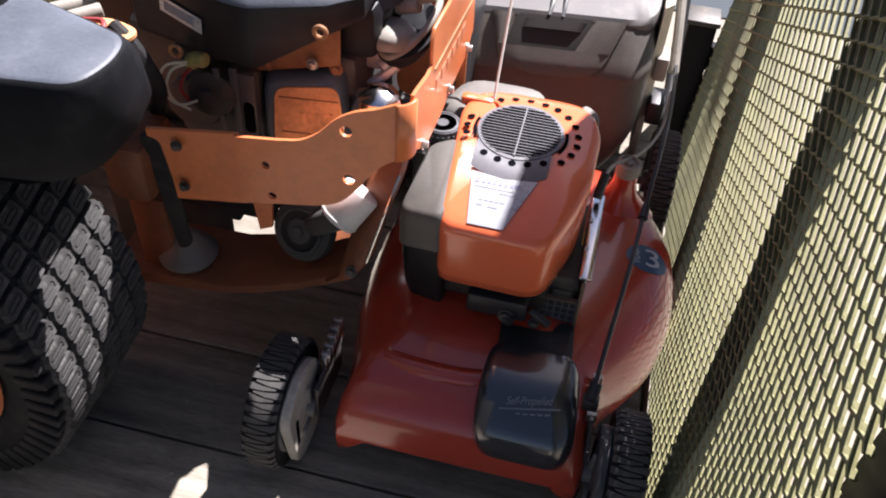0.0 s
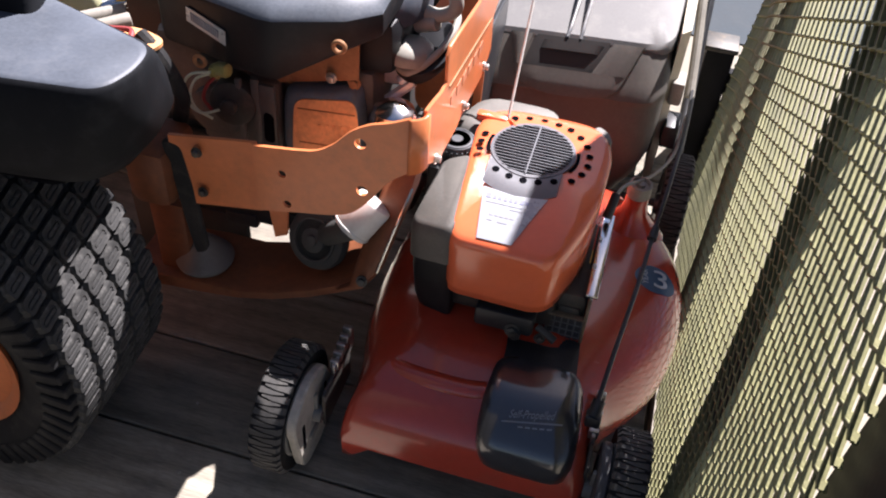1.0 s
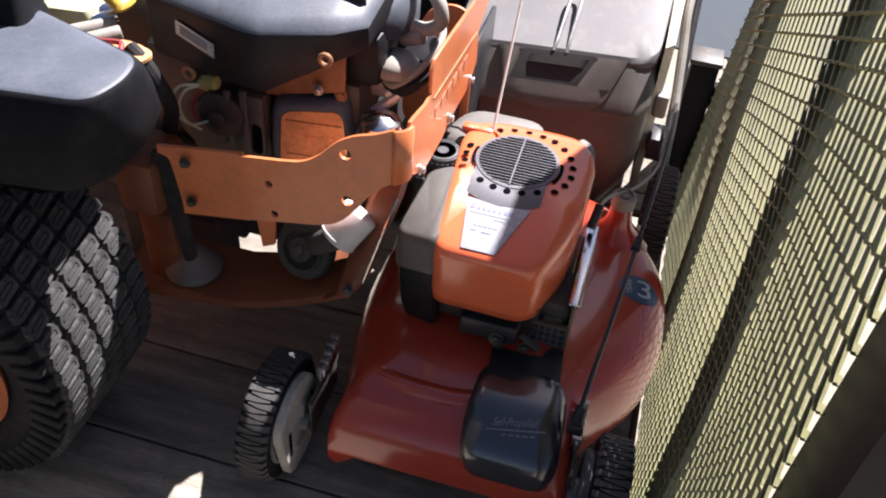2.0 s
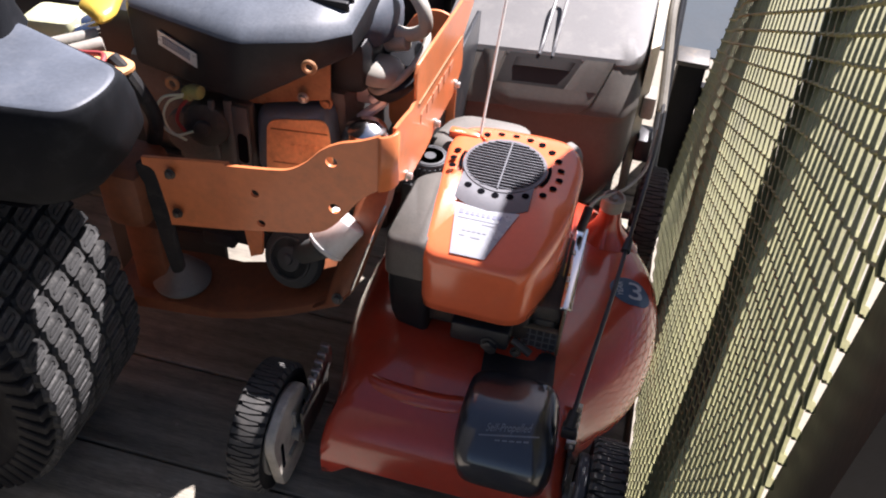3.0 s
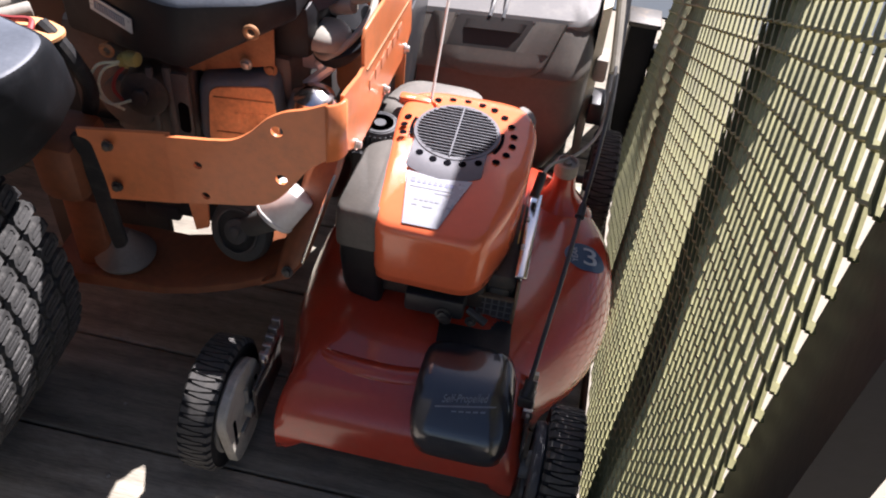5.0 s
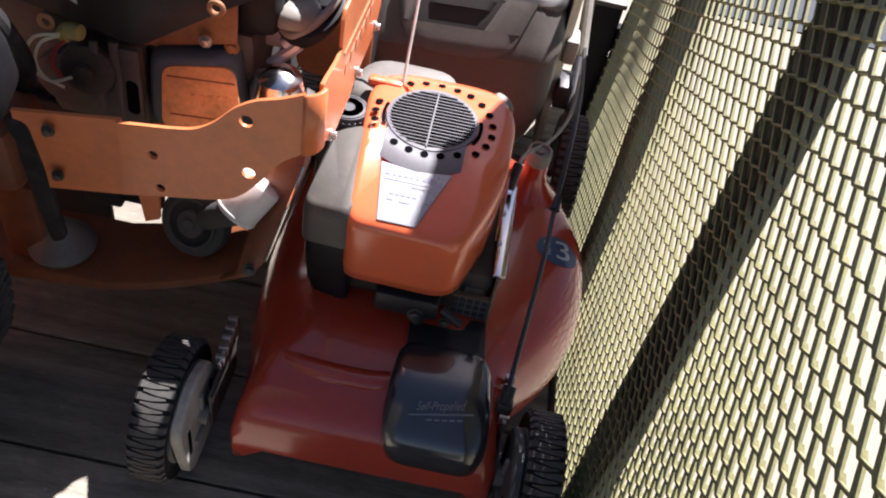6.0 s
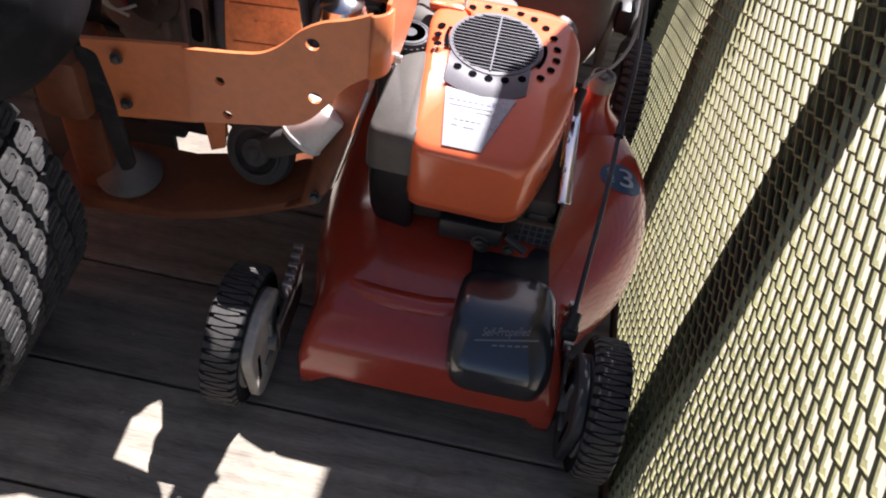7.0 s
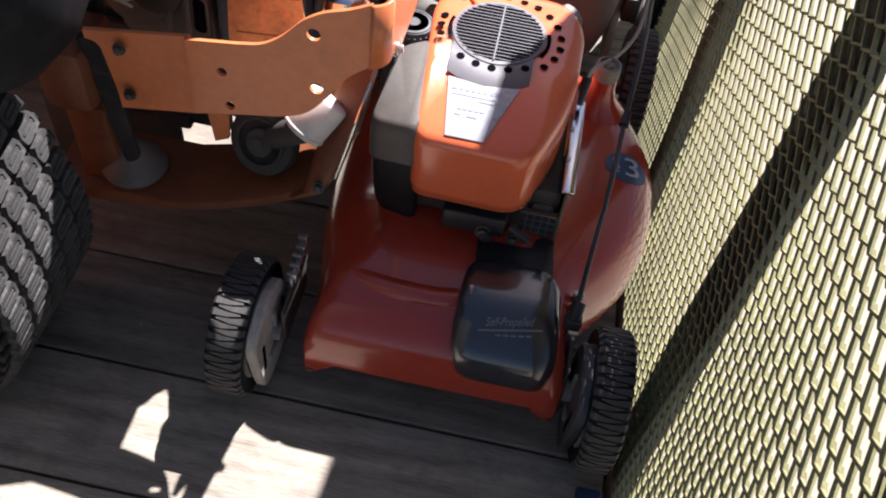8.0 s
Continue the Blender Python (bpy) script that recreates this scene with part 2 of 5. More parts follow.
def smooth_line(points, steps=6):
    """Points of a smooth curve through the given ones."""
    p = [Vector(q) for q in points]
    p = [2 * p[0] - p[1]] + p + [2 * p[-1] - p[-2]]
    out = []
    for i in range(1, len(p) - 2):
        for s in range(steps):
            t = s / steps
            a, b, c, d = p[i - 1 : i + 3]
            out.append(0.5 * (2 * b + (c - a) * t + (2 * a - 5 * b + 4 * c - d) * t * t + (3 * b - a - 3 * c + d) * t ** 3))
    return out + [p[-2]]


def tube(points, r, sides=10, steps=6, taper=None):
    """A round bent tube through the points."""
    line = smooth_line(points, steps) if steps > 1 else [Vector(q) for q in points]
    bm = bmesh.new()
    rings, up = [], Vector((0.12, 0.2, 1)).normalized()
    for i, c in enumerate(line):
        d = (line[min(i + 1, len(line) - 1)] - line[max(i - 1, 0)]).normalized()
        if abs(d.dot(up)) > 0.95:
            up = Vector((1, 0.1, 0))
        s = d.cross(up).normalized()
        u = s.cross(d).normalized()
        up = u
        rr = r if taper is None else r + (taper - r) * i / (len(line) - 1)
        rings.append([bm.verts.new(c + rr * (math.cos(k * math.tau / sides) * s + math.sin(k * math.tau / sides) * u)) for k in range(sides)])
    for a, b in zip(rings, rings[1:]):
        for k in range(sides):
            bm.faces.new((a[k], a[(k + 1) % sides], b[(k + 1) % sides], b[k]))
    bm.faces.new(rings[0])
    bm.faces.new(rings[-1])
    return bm


def loft(rings, cap_bottom=True, cap_top=True):
    """A skin over closed rings of points, all of one length."""
    bm = bmesh.new()
    rows = [[bm.verts.new(p) for p in ring] for ring in rings]
    n = len(rows[0])
    for a, b in zip(rows, rows[1:]):
        for k in range(n):
            bm.faces.new((a[k], a[(k + 1) % n], b[(k + 1) % n], b[k]))
    if cap_bottom:
        bm.faces.new(rows[0])
    if cap_top:
        bm.faces.new(rows[-1])
    return bm


def rounded(points, radius, steps=5):
    """A closed plan outline with its corners rounded."""
    out, n = [], len(points)
    for i in range(n):
        p, a, b = (Vector(points[j % n]).to_2d() for j in (i, i - 1, i + 1))
        r = radius[i] if isinstance(radius, (list, tuple)) else radius
        r = min(r, (a - p).length * 0.48, (b - p).length * 0.48)
        s, e = p + (a - p).normalized() * r, p + (b - p).normalized() * r
        for k in range(steps + 1):
            t = k / steps
            out.append((1 - t) ** 2 * s + 2 * t * (1 - t) * p + t * t * e)
    return out


def slab(outline, thickness, m=None, bevel=0.0):
    """A plate of that thickness over an outline in x and y, its top at z = 0."""
    bm = bmesh.new()
    f = bm.faces.new([bm.verts.new((p[0], p[1], 0)) for p in outline])
    r = bmesh.ops.extrude_face_region(bm, geom=[f])
    bmesh.ops.translate(bm, verts=[v for v in r["geom"] if isinstance(v, bmesh.types.BMVert)], vec=(0, 0, -thickness))
    bevelled(bm, bevel, 1, 50)
    if m:
        bm.transform(m)
    return bm


def lathe(profile, sides=32, m=None):
    """A turned body: profile of (radius, height) round z."""
    rings = [[(r * math.cos(k * math.tau / sides), r * math.sin(k * math.tau / sides), h) for k in range(sides)] for r, h in profile]
    bm = loft(rings)
    if m:
        bm.transform(m)
    return bm


def bolt(c, axis, r=0.008, h=0.006):
    """A six-sided bolt head with its washer."""
    c, a = Vector(c), Vector(axis).normalized()
    return joined(rod(c, c + a * h * 0.35, r * 1.45, sides=16), rod(c + a * h * 0.3, c + a * h * 1.3, r, sides=6, bevel=0.0008))


def lettering(text, size, m):
    """Raised print with the built-in font."""
    cu = bpy.data.curves.new("print", "FONT")
    cu.body, cu.size, cu.extrude, cu.align_x, cu.align_y = text, size, 0.0003, "CENTER", "CENTER"
    ob = bpy.data.objects.new("print", cu)
    scene.collection.objects.link(ob)
    bpy.context.view_layer.update()
    me = bpy.data.meshes.new_from_object(ob)
    bm = bmesh.new()
    bm.from_mesh(me)
    bm.transform(m)
    bpy.data.objects.remove(ob)
    bpy.data.meshes.remove(me)
    bpy.data.curves.remove(cu)
    return bm


def plane_frame(origin, right, up):
    """The matrix that lays x and y of a flat thing along right and up at origin."""
    r = Vector(right).normalized()
    n = r.cross(Vector(up)).normalized()
    u = n.cross(r)
    return Matrix.Translation(origin) @ Matrix((r, u, n)).transposed().to_4x4()


# ---- setting: ground, road, trailer ----
GROUND_Z = -0.46
bm = bmesh.new()
bmesh.ops.create_grid(bm, x_segments=40, y_segments=40, size=400, matrix=Matrix.Translation((0, 0, GROUND_Z)))
tagged(thing("ground", bm, CONCRETE, "pale beige concrete yard in full sun", "ground", kind="structure"))
thing("road", box(-60, 60, 3.5, 26, GROUND_Z - 0.05, GROUND_Z + 0.006), ASPHALT, "grey-blue asphalt road beyond the yard", "road", kind="structure")

# unseen walls added to hold back skylight; the low part darkens reflections
SHADE_WALL = mat("sky_blocking_dark", (0.035, 0.034, 0.033), 0.8, 0, 0.2, 3, 60, 0.2)
thing("added_wall_south", joined(box(-1.90, -0.32, 0.16, 0.24, GROUND_Z, 1.90), box(-0.32, 0.268, 0.16, 0.24, GROUND_Z, 0.20)), SHADE_WALL, "unseen dark wall added to block skylight from behind", "wall", kind="structure")
thing("added_wall_west", box(-1.90, -1.82, 0.24, 2.6, GROUND_Z, 2.40), SHADE_WALL, "unseen dark wall added to block skylight from the left", "wall", kind="structure")

floor = root("floor", -0.6, 1.2, 0, "weathered grey wooden plank deck of a trailer", "floor", kind="structure")
SEAMS = [0.258, 0.443, 0.640, 0.827, 1.013, 1.20, 1.386, 1.572, 1.758, 1.944, 2.13, 2.32]
EDGE_X = 0.272
part("bearer", joined(*[box(x, x + 0.07, 0.25, 2.3, -0.16, -0.042) for x in (-1.75, -1.1, -0.5, 0.1)]), BAR, floor, "black steel bearer")
part("edge_rail", box(EDGE_X + 0.004, EDGE_X + 0.012, 0.25, 2.02, -0.12, 0.004, 0.002), BROWN_EDGE, floor, "rusty steel edge rail")

# ---- mesh gate ----
PX = 0.300
GATE_Y0, GATE_Y1, GATE_Z0, GATE_Z1 = 0.652, 2.045, -0.06, 1.465


def gate_x(y, z=0.5):
    """The bent gate: straight in the middle, pulled in at the near end, its far top corner leaning out."""
    far = min(1.0, max(0.0, (y - 1.62) / 0.42))
    return PX - 0.036 * (max(0.0, 1.05 - y) / 0.40) ** 1.3 + 0.075 * far * far * (3 - 2 * far) * min(0.45, max(0.0, z - 0.02))


def bar(y0, y1, depth, z0, z1, lean0=0.0, lean1=0.0, out=0.006):
    """A flat upright on the outer side of the mesh; lean: how far its near and its far edge shift along y per metre of height."""
    rows, n = [], 14
    for k in range(n + 1):
        z = z0 + (z1 - z0) * k / n
        a, c = y0 + lean0 * z, y1 + lean1 * z
        xa, xc = gate_x(a, z) + out, gate_x(c, z) + out
        rows.append([(xa, a, z), (xc, c, z), (xc + depth, c, z), (xa + depth, a, z)])
    return bevelled(loft(rows), 0.003, 2, 60)


gate = root("ramp_gate", PX + 0.03, 1.3, GATE_Z0, "raised trailer gate of black bars with weathered expanded metal mesh", "gate")
part("upright", bar(0.590, 0.672, 0.030, GATE_Z0 - 0.02, GATE_Z1), BAR, gate)
part("upright", bar(1.000, 1.114, 0.014, GATE_Z0 - 0.02, GATE_Z1, 0.045, 0.014), BAR, gate)
part("upright", bar(1.510, 1.590, 0.030, GATE_Z0 - 0.02, GATE_Z1), BAR, gate)
part("upright", bar(2.045, 2.085, 0.040, GATE_Z0 - 0.02, GATE_Z1, -0.004, -0.016), BAR, gate)
for z0, z1 in ((GATE_Z0 - 0.03, GATE_Z0), (GATE_Z1, GATE_Z1 + 0.04)):
    rows = []
    for k in range(31):
        y = 0.585 + (2.085 - 0.585) * k / 30
        x = gate_x(y, z0)
        rows.append([(x + 0.004, y, z0), (x + 0.044, y, z0), (x + 0.044, y, z1), (x + 0.004, y, z1)])
    part("cross_rail", loft(rows), BAR, gate)


def expanded_mesh():
    """Slanted strands of expanded metal on the gate's plan, long way of the diamonds along y."""
    L, S, w, th, tilt = 0.0465, 0.0234, 0.0044, 0.0019, radians(-19)
    verts, faces = [], []
    ny, nz = int((GATE_Y1 - GATE_Y0) / (L / 2)), int((GATE_Z1 - GATE_Z0) / (S / 2))
    wide = Vector((math.cos(tilt), 0, math.sin(tilt)))
    bow = lambda y, z: 0.004 * math.sin(y * 7.1 + 1.0) * math.sin(z * 3.3) + 0.003 * math.sin(z * 9.0 + y * 4)
    for m in range(nz + 1):
        line = []
        for k in range(ny + 1):
            y = GATE_Y0 + k * L / 2
            z = GATE_Z0 + m * S / 2 + (S / 4 if (k + m) % 2 else -S / 4) * 0.86
            line.append(Vector((gate_x(y, z) + bow(y, z) + (0.0012 if (k + m) % 2 else -0.0012), y, z)))
        # each bond is a short piece, each strand a sloping one
        pts = []
        for k, p in enumerate(line):
            pts += [p + Vector((0, -0.0026, -0.0010)), p + Vector((0, 0.0026, 0.0010))]
        base = len(verts)
        for i, p in enumerate(pts):
            d = (pts[min(i + 1, len(pts) - 1)] - pts[max(i - 1, 0)]).normalized()
            a = (wide - d * wide.dot(d)).normalized() * w / 2
            b = d.cross(a).normalized() * th / 2
            verts += [p + a + b, p + a - b, p - a - b, p - a + b]
        for i in range(len(pts) - 1):
            o = base + 4 * i
            for k in range(4):
                faces.append((o + k, o + (k + 1) % 4, o + 4 + (k + 1) % 4, o + 4 + k))
    me = bpy.data.meshes.new("expanded_mesh")
    me.from_pydata([tuple(v) for v in verts], [], faces)
    me.materials.append(MESH)
    me.update()
    return me


mesh = hang(new("expanded_mesh", expanded_mesh()), gate)
tagged(mesh, "olive-grey expanded metal mesh", kind="stuff")

post = root("trailer_post", 0.285, 2.10, -0.1, "short black steel corner post with a pale worn top", "post")
part("post_body", box(0.255, 0.315, 2.075, 2.135, GROUND_Z, 0.27, 0.004), BAR, post)
part("cap_plate", box(0.25, 0.32, 2.07, 2.14, 0.27, 0.282, 0.003), DARK_STEEL, post, "worn steel cap")
part("hinge_lug", box(0.315, 0.345, 2.085, 2.11, 0.16, 0.22, 0.004), BAR, post)

# ---- walk-behind mower ----
MX = -0.014
mower = root("lawn_mower", MX, 1.4, 0, "red walk-behind lawn mower with an orange-red engine cover, on the planks", "lawn mower")


def deck_radius(th):
    """Reach of the deck's plan from (0.0, 1.40) in direction th: a round pan with a straight nose."""
    c, s = math.cos(th), math.sin(th)
    r = 0.291
    if s > 0:
        r = 0.291 + 0.02 * s
    # nose: half width 0.185, front at 0.385 ahead
    hw, fr = 0.186, 0.362
    nose = min(hw / max(abs(c), 1e-6), fr / max(-s, 1e-6)) if s < 0 else 0
    p = 14
    if c < 0:
        # the left side runs straight back
        r = (r ** -10 + (0.212 / max(-c, 1e-6)) ** -10) ** -0.1
    return (r ** p + nose ** p) ** (1 / p) if s < 0 else r


def deck():
    N, rings = 192, []
    prof = [(0.992, 0.055), (1.0, 0.060), (1.004, 0.080), (1.003, 0.105), (0.99, 0.132), (0.962, 0.157), (0.915, 0.178), (0.84, 0.194), (0.72, 0.203), (0.5, 0.206), (0.2, 0.206)]
    for f, z in prof:
        ring = []
        for k in range(N):
            th = k * math.tau / N
            r = deck_radius(th)
            nose = max(0.0, -math.sin(th)) ** 3 * max(0.0, 1 - abs(math.cos(th)) * 0.9)
            x, y = r * f * math.cos(th), r * f * math.sin(th)
            zz = z
            if z > 0.1:
                zz = z - 0.022 * min(1, max(0, (-y - 0.16) / 0.12))
            if z < 0.07 and y < -0.3 and abs(x) < 0.155:
                zz = z + 0.020 * min(1, (0.155 - abs(x)) / 0.02)
            elif z < 0.07 and y < -0.3:
                zz = z - 0.010 * min(1, (abs(x) - 0.155) / 0.012)
            ring.append((x, 1.40 + y, zz))
        rings.append(ring)
    return loft(rings, cap_bottom=False)


deck_ob = part("deck", deck(), RED, mower, "glossy red pressed-steel deck", 60)
mod = deck_ob.modifiers.new("sheet", "SOLIDIFY")
mod.thickness, mod.offset = 0.004, -1
# raised ridge across the nose, lip trim and fill neck
part("nose_rib", joined(tube([(-0.140, 1.156, 0.163), (-0.125, 1.134, 0.167), (-0.085, 1.124, 0.169), (-0.02, 1.122, 0.170), (0.015, 1.128, 0.170)], 0.0175, 18)), RED, deck_ob)
part("oval_plug", lathe([(0.012, 0), (0.012, 0.003), (0.009, 0.005), (0.001, 0.005)], 20, Matrix.Translation((-0.104, 1.090, 0.162)) @ Matrix.Rotation(radians(30), 4, "X") @ Matrix.Diagonal((1.3, 0.7, 1, 1))), RED, deck_ob)
neck = part("fill_neck", lathe([(0.062, 0.18), (0.042, 0.205), (0.025, 0.228), (0.020, 0.248), (0.020, 0.268), (0.001, 0.268)], 28, Matrix.Translation((0.172, 1.546, 0))), RED, deck_ob)
part("neck_cap", lathe([(0.0195, 0.262), (0.0205, 0.27), (0.020, 0.290), (0.016, 0.292), (0.0145, 0.285), (0.008, 0.285), (0.007, 0.291), (0.001, 0.291)], 28, Matrix.Translation((0.172, 1.546, 0))), HOSE, deck_ob, "grey plastic hose fitting")


def on_deck(x, y, lift=0.002):
    """A point on the deck's outer skin and its normal, by casting down on the finished mesh."""
    me = deck_ob.data
    from mathutils.bvhtree import BVHTree
    tree = BVHTree.FromPolygons([v.co.copy() for v in me.vertices], [tuple(p.vertices) for p in me.polygons])
    p, n, _, _ = tree.ray_cast(Vector((x, y, 1)), Vector((0, 0, -1)))
    if n.z < 0:
        n = -n
    return p + n * lift, n


def wrapped(bm, at, turn, lift):
    """Lays a flat piece (x, y, small z) on the deck round the place at, turned by degrees."""
    c, s = math.cos(radians(turn)), math.sin(radians(turn))
    p0, n0 = on_deck(*at)
    right = Vector((c, s, 0))
    right = (right - n0 * right.dot(n0)).normalized()
    up = n0.cross(right)
    for v in bm.verts:
        q = p0 + right * v.co.x + up * v.co.y
        p, n = on_deck(q.x, q.y, lift + v.co.z)
        v.co = p
    return bm


DECAL = (0.229, 1.420)
disc = bmesh.new()
bmesh.ops.create_circle(disc, cap_ends=True, cap_tris=True, segments=40, radius=0.030)
bmesh.ops.subdivide_edges(disc, edges=[e for e in disc.edges if not e.is_boundary], cuts=3)
disc.transform(Matrix.Diagonal((1.2, 1, 1, 1)))
badge = part("badge", wrapped(disc, DECAL, 8, 0.0012), DECAL_BLUE, deck_ob, "round blue warranty decal")
big = lettering("3", 0.054, pose(0.009, 0.0, 0) @ Matrix.Diagonal((1.2, 1, 1, 1)))
part("numeral", wrapped(big, DECAL, 8, 0.0022), DECAL_WHITE, deck_ob, "pale printed numeral")
small = lettering("YEAR", 0.014, pose(-0.018, 0.0, 0, 0, 0, 90))
part("caption", wrapped(small, DECAL, 8, 0.0022), DECAL_WHITE, deck_ob, "pale printed word")

# drive cover on the nose
DC = ((0.112, 1.042, 1.18, 0.034, 0.152, 0.028), (0.124, 1.035, 1.18, 0.024, 0.159, 0.032), (0.148, 1.033, 1.18, 0.018, 0.162, 0.034), (0.166, 1.038, 1.18, 0.016, 0.162, 0.034), (0.180, 1.050, 1.18, 0.014, 0.160, 0.034),
      (0.197, 1.073, 1.18, 0.014, 0.156, 0.034), (0.208, 1.095, 1.18, 0.016, 0.151, 0.034), (0.2135, 1.111, 1.175, 0.022, 0.145, 0.03), (0.2155, 1.124, 1.165, 0.031, 0.136, 0.02))


def drive_face(z):
    """How far forward the cover's front stands at a height."""
    for a, b in zip(DC, DC[1:]):
        if a[0] <= z <= b[0]:
            return a[1] + (b[1] - a[1]) * (z - a[0]) / (b[0] - a[0])
    return DC[0][1]


def on_drive_face(bm, cx, cz):
    """Lays flat print (x right, y up) on the cover's front."""
    for v in bm.verts:
        z = cz + v.co.y * 0.66 + v.co.x * 0.09
        v.co = (cx + v.co.x + v.co.y * 0.2, drive_face(z) - 0.0024 - v.co.z, z)
    return bm


dc = part("drive_cover", loft([[(p.x, p.y, z) for p in rounded([(x0, y0), (x1, y0), (x1 - 0.004, y1), (x0 + 0.004, y1)], r)] for z, y0, y1, x0, x1, r in DC]), GLOSS_BLACK, mower, "glossy black plastic drive cover")
part("print_line", on_drive_face(box(-0.040, 0.044, -0.0007, 0.0007, 0.0, 0.0006), 0.090, 0.1995), DECAL_GREY, dc)
part("caption", on_drive_face(lettering("Self-Propelled", 0.0112, pose(0, 0, 0)), 0.090, 0.2045), DECAL_GREY, dc, "grey printed words")
for i in range(5):
    part("print_bar", on_drive_face(box(-0.016 + i * 0.010, -0.009 + i * 0.010, -0.0014, 0.0, 0, 0.0005), 0.090, 0.1965), DECAL_GREY, dc)
part("belt_housing", loft([[(p.x, p.y, z) for p in rounded([(0.03, 1.15), (0.14, 1.15), (0.13, 1.28), (0.02, 1.28)], 0.02)] for z in (0.165, 0.196, 0.202)]), BLACK, mower, "black plastic belt housing")


def small_wheel(name, cx, cy, r, w, side, label):
    """A mower wheel: tyre with slanted ribs and a dished hub. side: +1 when its outer face looks to +x."""
    hub_r = r * 0.70
    M = Matrix.Translation((cx, cy, r)) @ Matrix.Rotation(radians(90), 4, "Y")
    wheel = part(name, lathe([(hub_r * 1.02, -w * 0.40), (r * 0.93, -w * 0.47), (r * 0.968, -w * 0.36), (r * 0.972, 0), (r * 0.968, w * 0.36), (r * 0.93, w * 0.47), (hub_r * 1.02, w * 0.40)], 56, M), RUBBER, mower, label)
    ribs = bmesh.new()
    n = 40
    for i in range(n):
        for half in (-1, 1):
            # a wedge from each shoulder, narrowing towards the other one: zigzag grooves between them
            a0, p = (i + (0.5 if half > 0 else 0)) * math.tau / n, math.tau / n
            cut = ((0.49, 0.31, 0.935), (0.40, 0.29, 1.0), (0.05, 0.20, 1.005), (-0.30, 0.07, 1.0))
            top, base = [], []
            for sgn in (1, -1):
                for u, h, f in (cut if sgn > 0 else cut[::-1]):
                    a = a0 + sgn * h * p + 0.10 * p * math.sin(u * 9)
                    top.append(ribs.verts.new((r * f * math.cos(a), r * f * math.sin(a), u * w * half)))
                    base.append(ribs.verts.new((r * 0.925 * math.cos(a), r * 0.925 * math.sin(a), u * w * half)))
            for k in range(3):
                ribs.faces.new((top[k], top[k + 1], top[6 - k], top[7 - k]))
            for k in range(8):
                ribs.faces.new((top[k], top[(k + 1) % 8], base[(k + 1) % 8], base[k]))
    ribs.transform(M)
    part("tread", ribs, WHEEL_RUBBER, wheel, smooth=0)
    for face in (-1, 1):
        h = lathe([(hub_r, 0.30 * w * face), (hub_r * 1.03, 0.46 * w * face), (hub_r * 0.97, 0.50 * w * face), (hub_r * 0.88, 0.44 * w * face), (hub_r * 0.5, 0.40 * w * face),
                   (hub_r * 0.30, 0.42 * w * face), (hub_r * 0.26, 0.58 * w * face), (0.001, 0.60 * w * face)], 40, M)
        part("hub", h, HUB if name == "front_wheel" else BLACK, wheel, "dusty plastic hub")
    return wheel, M


FR = 0.101
AXY = 1.062
FLX, FRX = -0.272, 0.238
wl, Ml = small_wheel("front_wheel", FLX, AXY, FR, 0.052, -1, "small ribbed black mower wheel")
wr, Mr = small_wheel("front_wheel", FRX, AXY, FR, 0.052, 1, "small ribbed black mower wheel")
for wx in (-0.255, 0.240):
    small_wheel("rear_wheel", MX + wx + 0.02, 1.735, 0.106, 0.052, 1, "small ribbed black mower wheel")
# inner hub guards: a D-shaped plastic plate between wheel and deck, and the height levers
for sx, side in ((-1, 1), (1, -1)):
    gx = (FLX if sx < 0 else FRX) - sx * 0.034
    plate = rounded([(-0.078, 0.060), (-0.01, 0.090), (0.052, 0.062), (0.074, -0.02), (0.034, -0.088), (-0.052, -0.086)], 0.03)
    mm = plane_frame((gx, AXY, FR), (0, 1, 0), (0, 0, 1))
    # the left guard is coloured pale to show sun falling on it
    part("hub_guard", slab(plate, 0.016, mm @ Matrix.Translation((0, 0, 0.008)), 0.003), GUARD_SUNLIT if sx < 0 else DUSTY_BLACK, mower, "dusty wheel guard plate, sunlight painted pale" if sx < 0 else "dark wheel guard plate")
    part("guard_rib", joined(box(-0.030, 0.035, -0.030, -0.022, -0.013, 0.013, 0.002, m=mm), box(-0.004, 0.004, -0.02, 0.045, -0.013, 0.013, 0.002, m=mm), rod(mm @ Vector((0, 0, -0.02)), mm @ Vector((0, 0, 0.02)), 0.014)), HUB, mower)
    for u in (-0.046, 0.040):
        part("guard_slot", slab(rounded([(u - 0.004, -0.030), (u + 0.004, -0.030), (u + 0.004, 0.026), (u - 0.004, 0.026)], 0.003, 2), 0.0184, mm @ Matrix.Translation((0, 0, 0.0092))), MATT_BLACK, mower)
    lx = (FLX if sx < 0 else FRX) - sx * 0.056
    part("axle_bracket", joined(box(lx - 0.003, lx + 0.003, 1.06, 1.17, 0.075, 0.150, 0.003), rod((gx, AXY, FR), (lx, AXY, FR), 0.009)), DARK_STEEL, mower)
    teeth = [box(lx - 0.005 - 0.004, lx + 0.005, 1.112 + 0.014 * i, 1.120 + 0.014 * i, 0.150 + 0.004 * i, 0.168 + 0.004 * i, 0.001) for i in range(5)]
    part("height_quadrant", joined(*teeth, box(lx - 0.004, lx + 0.002, 1.105, 1.19, 0.125, 0.165, 0.002)), STEEL, mower, "notched steel height quadrant")

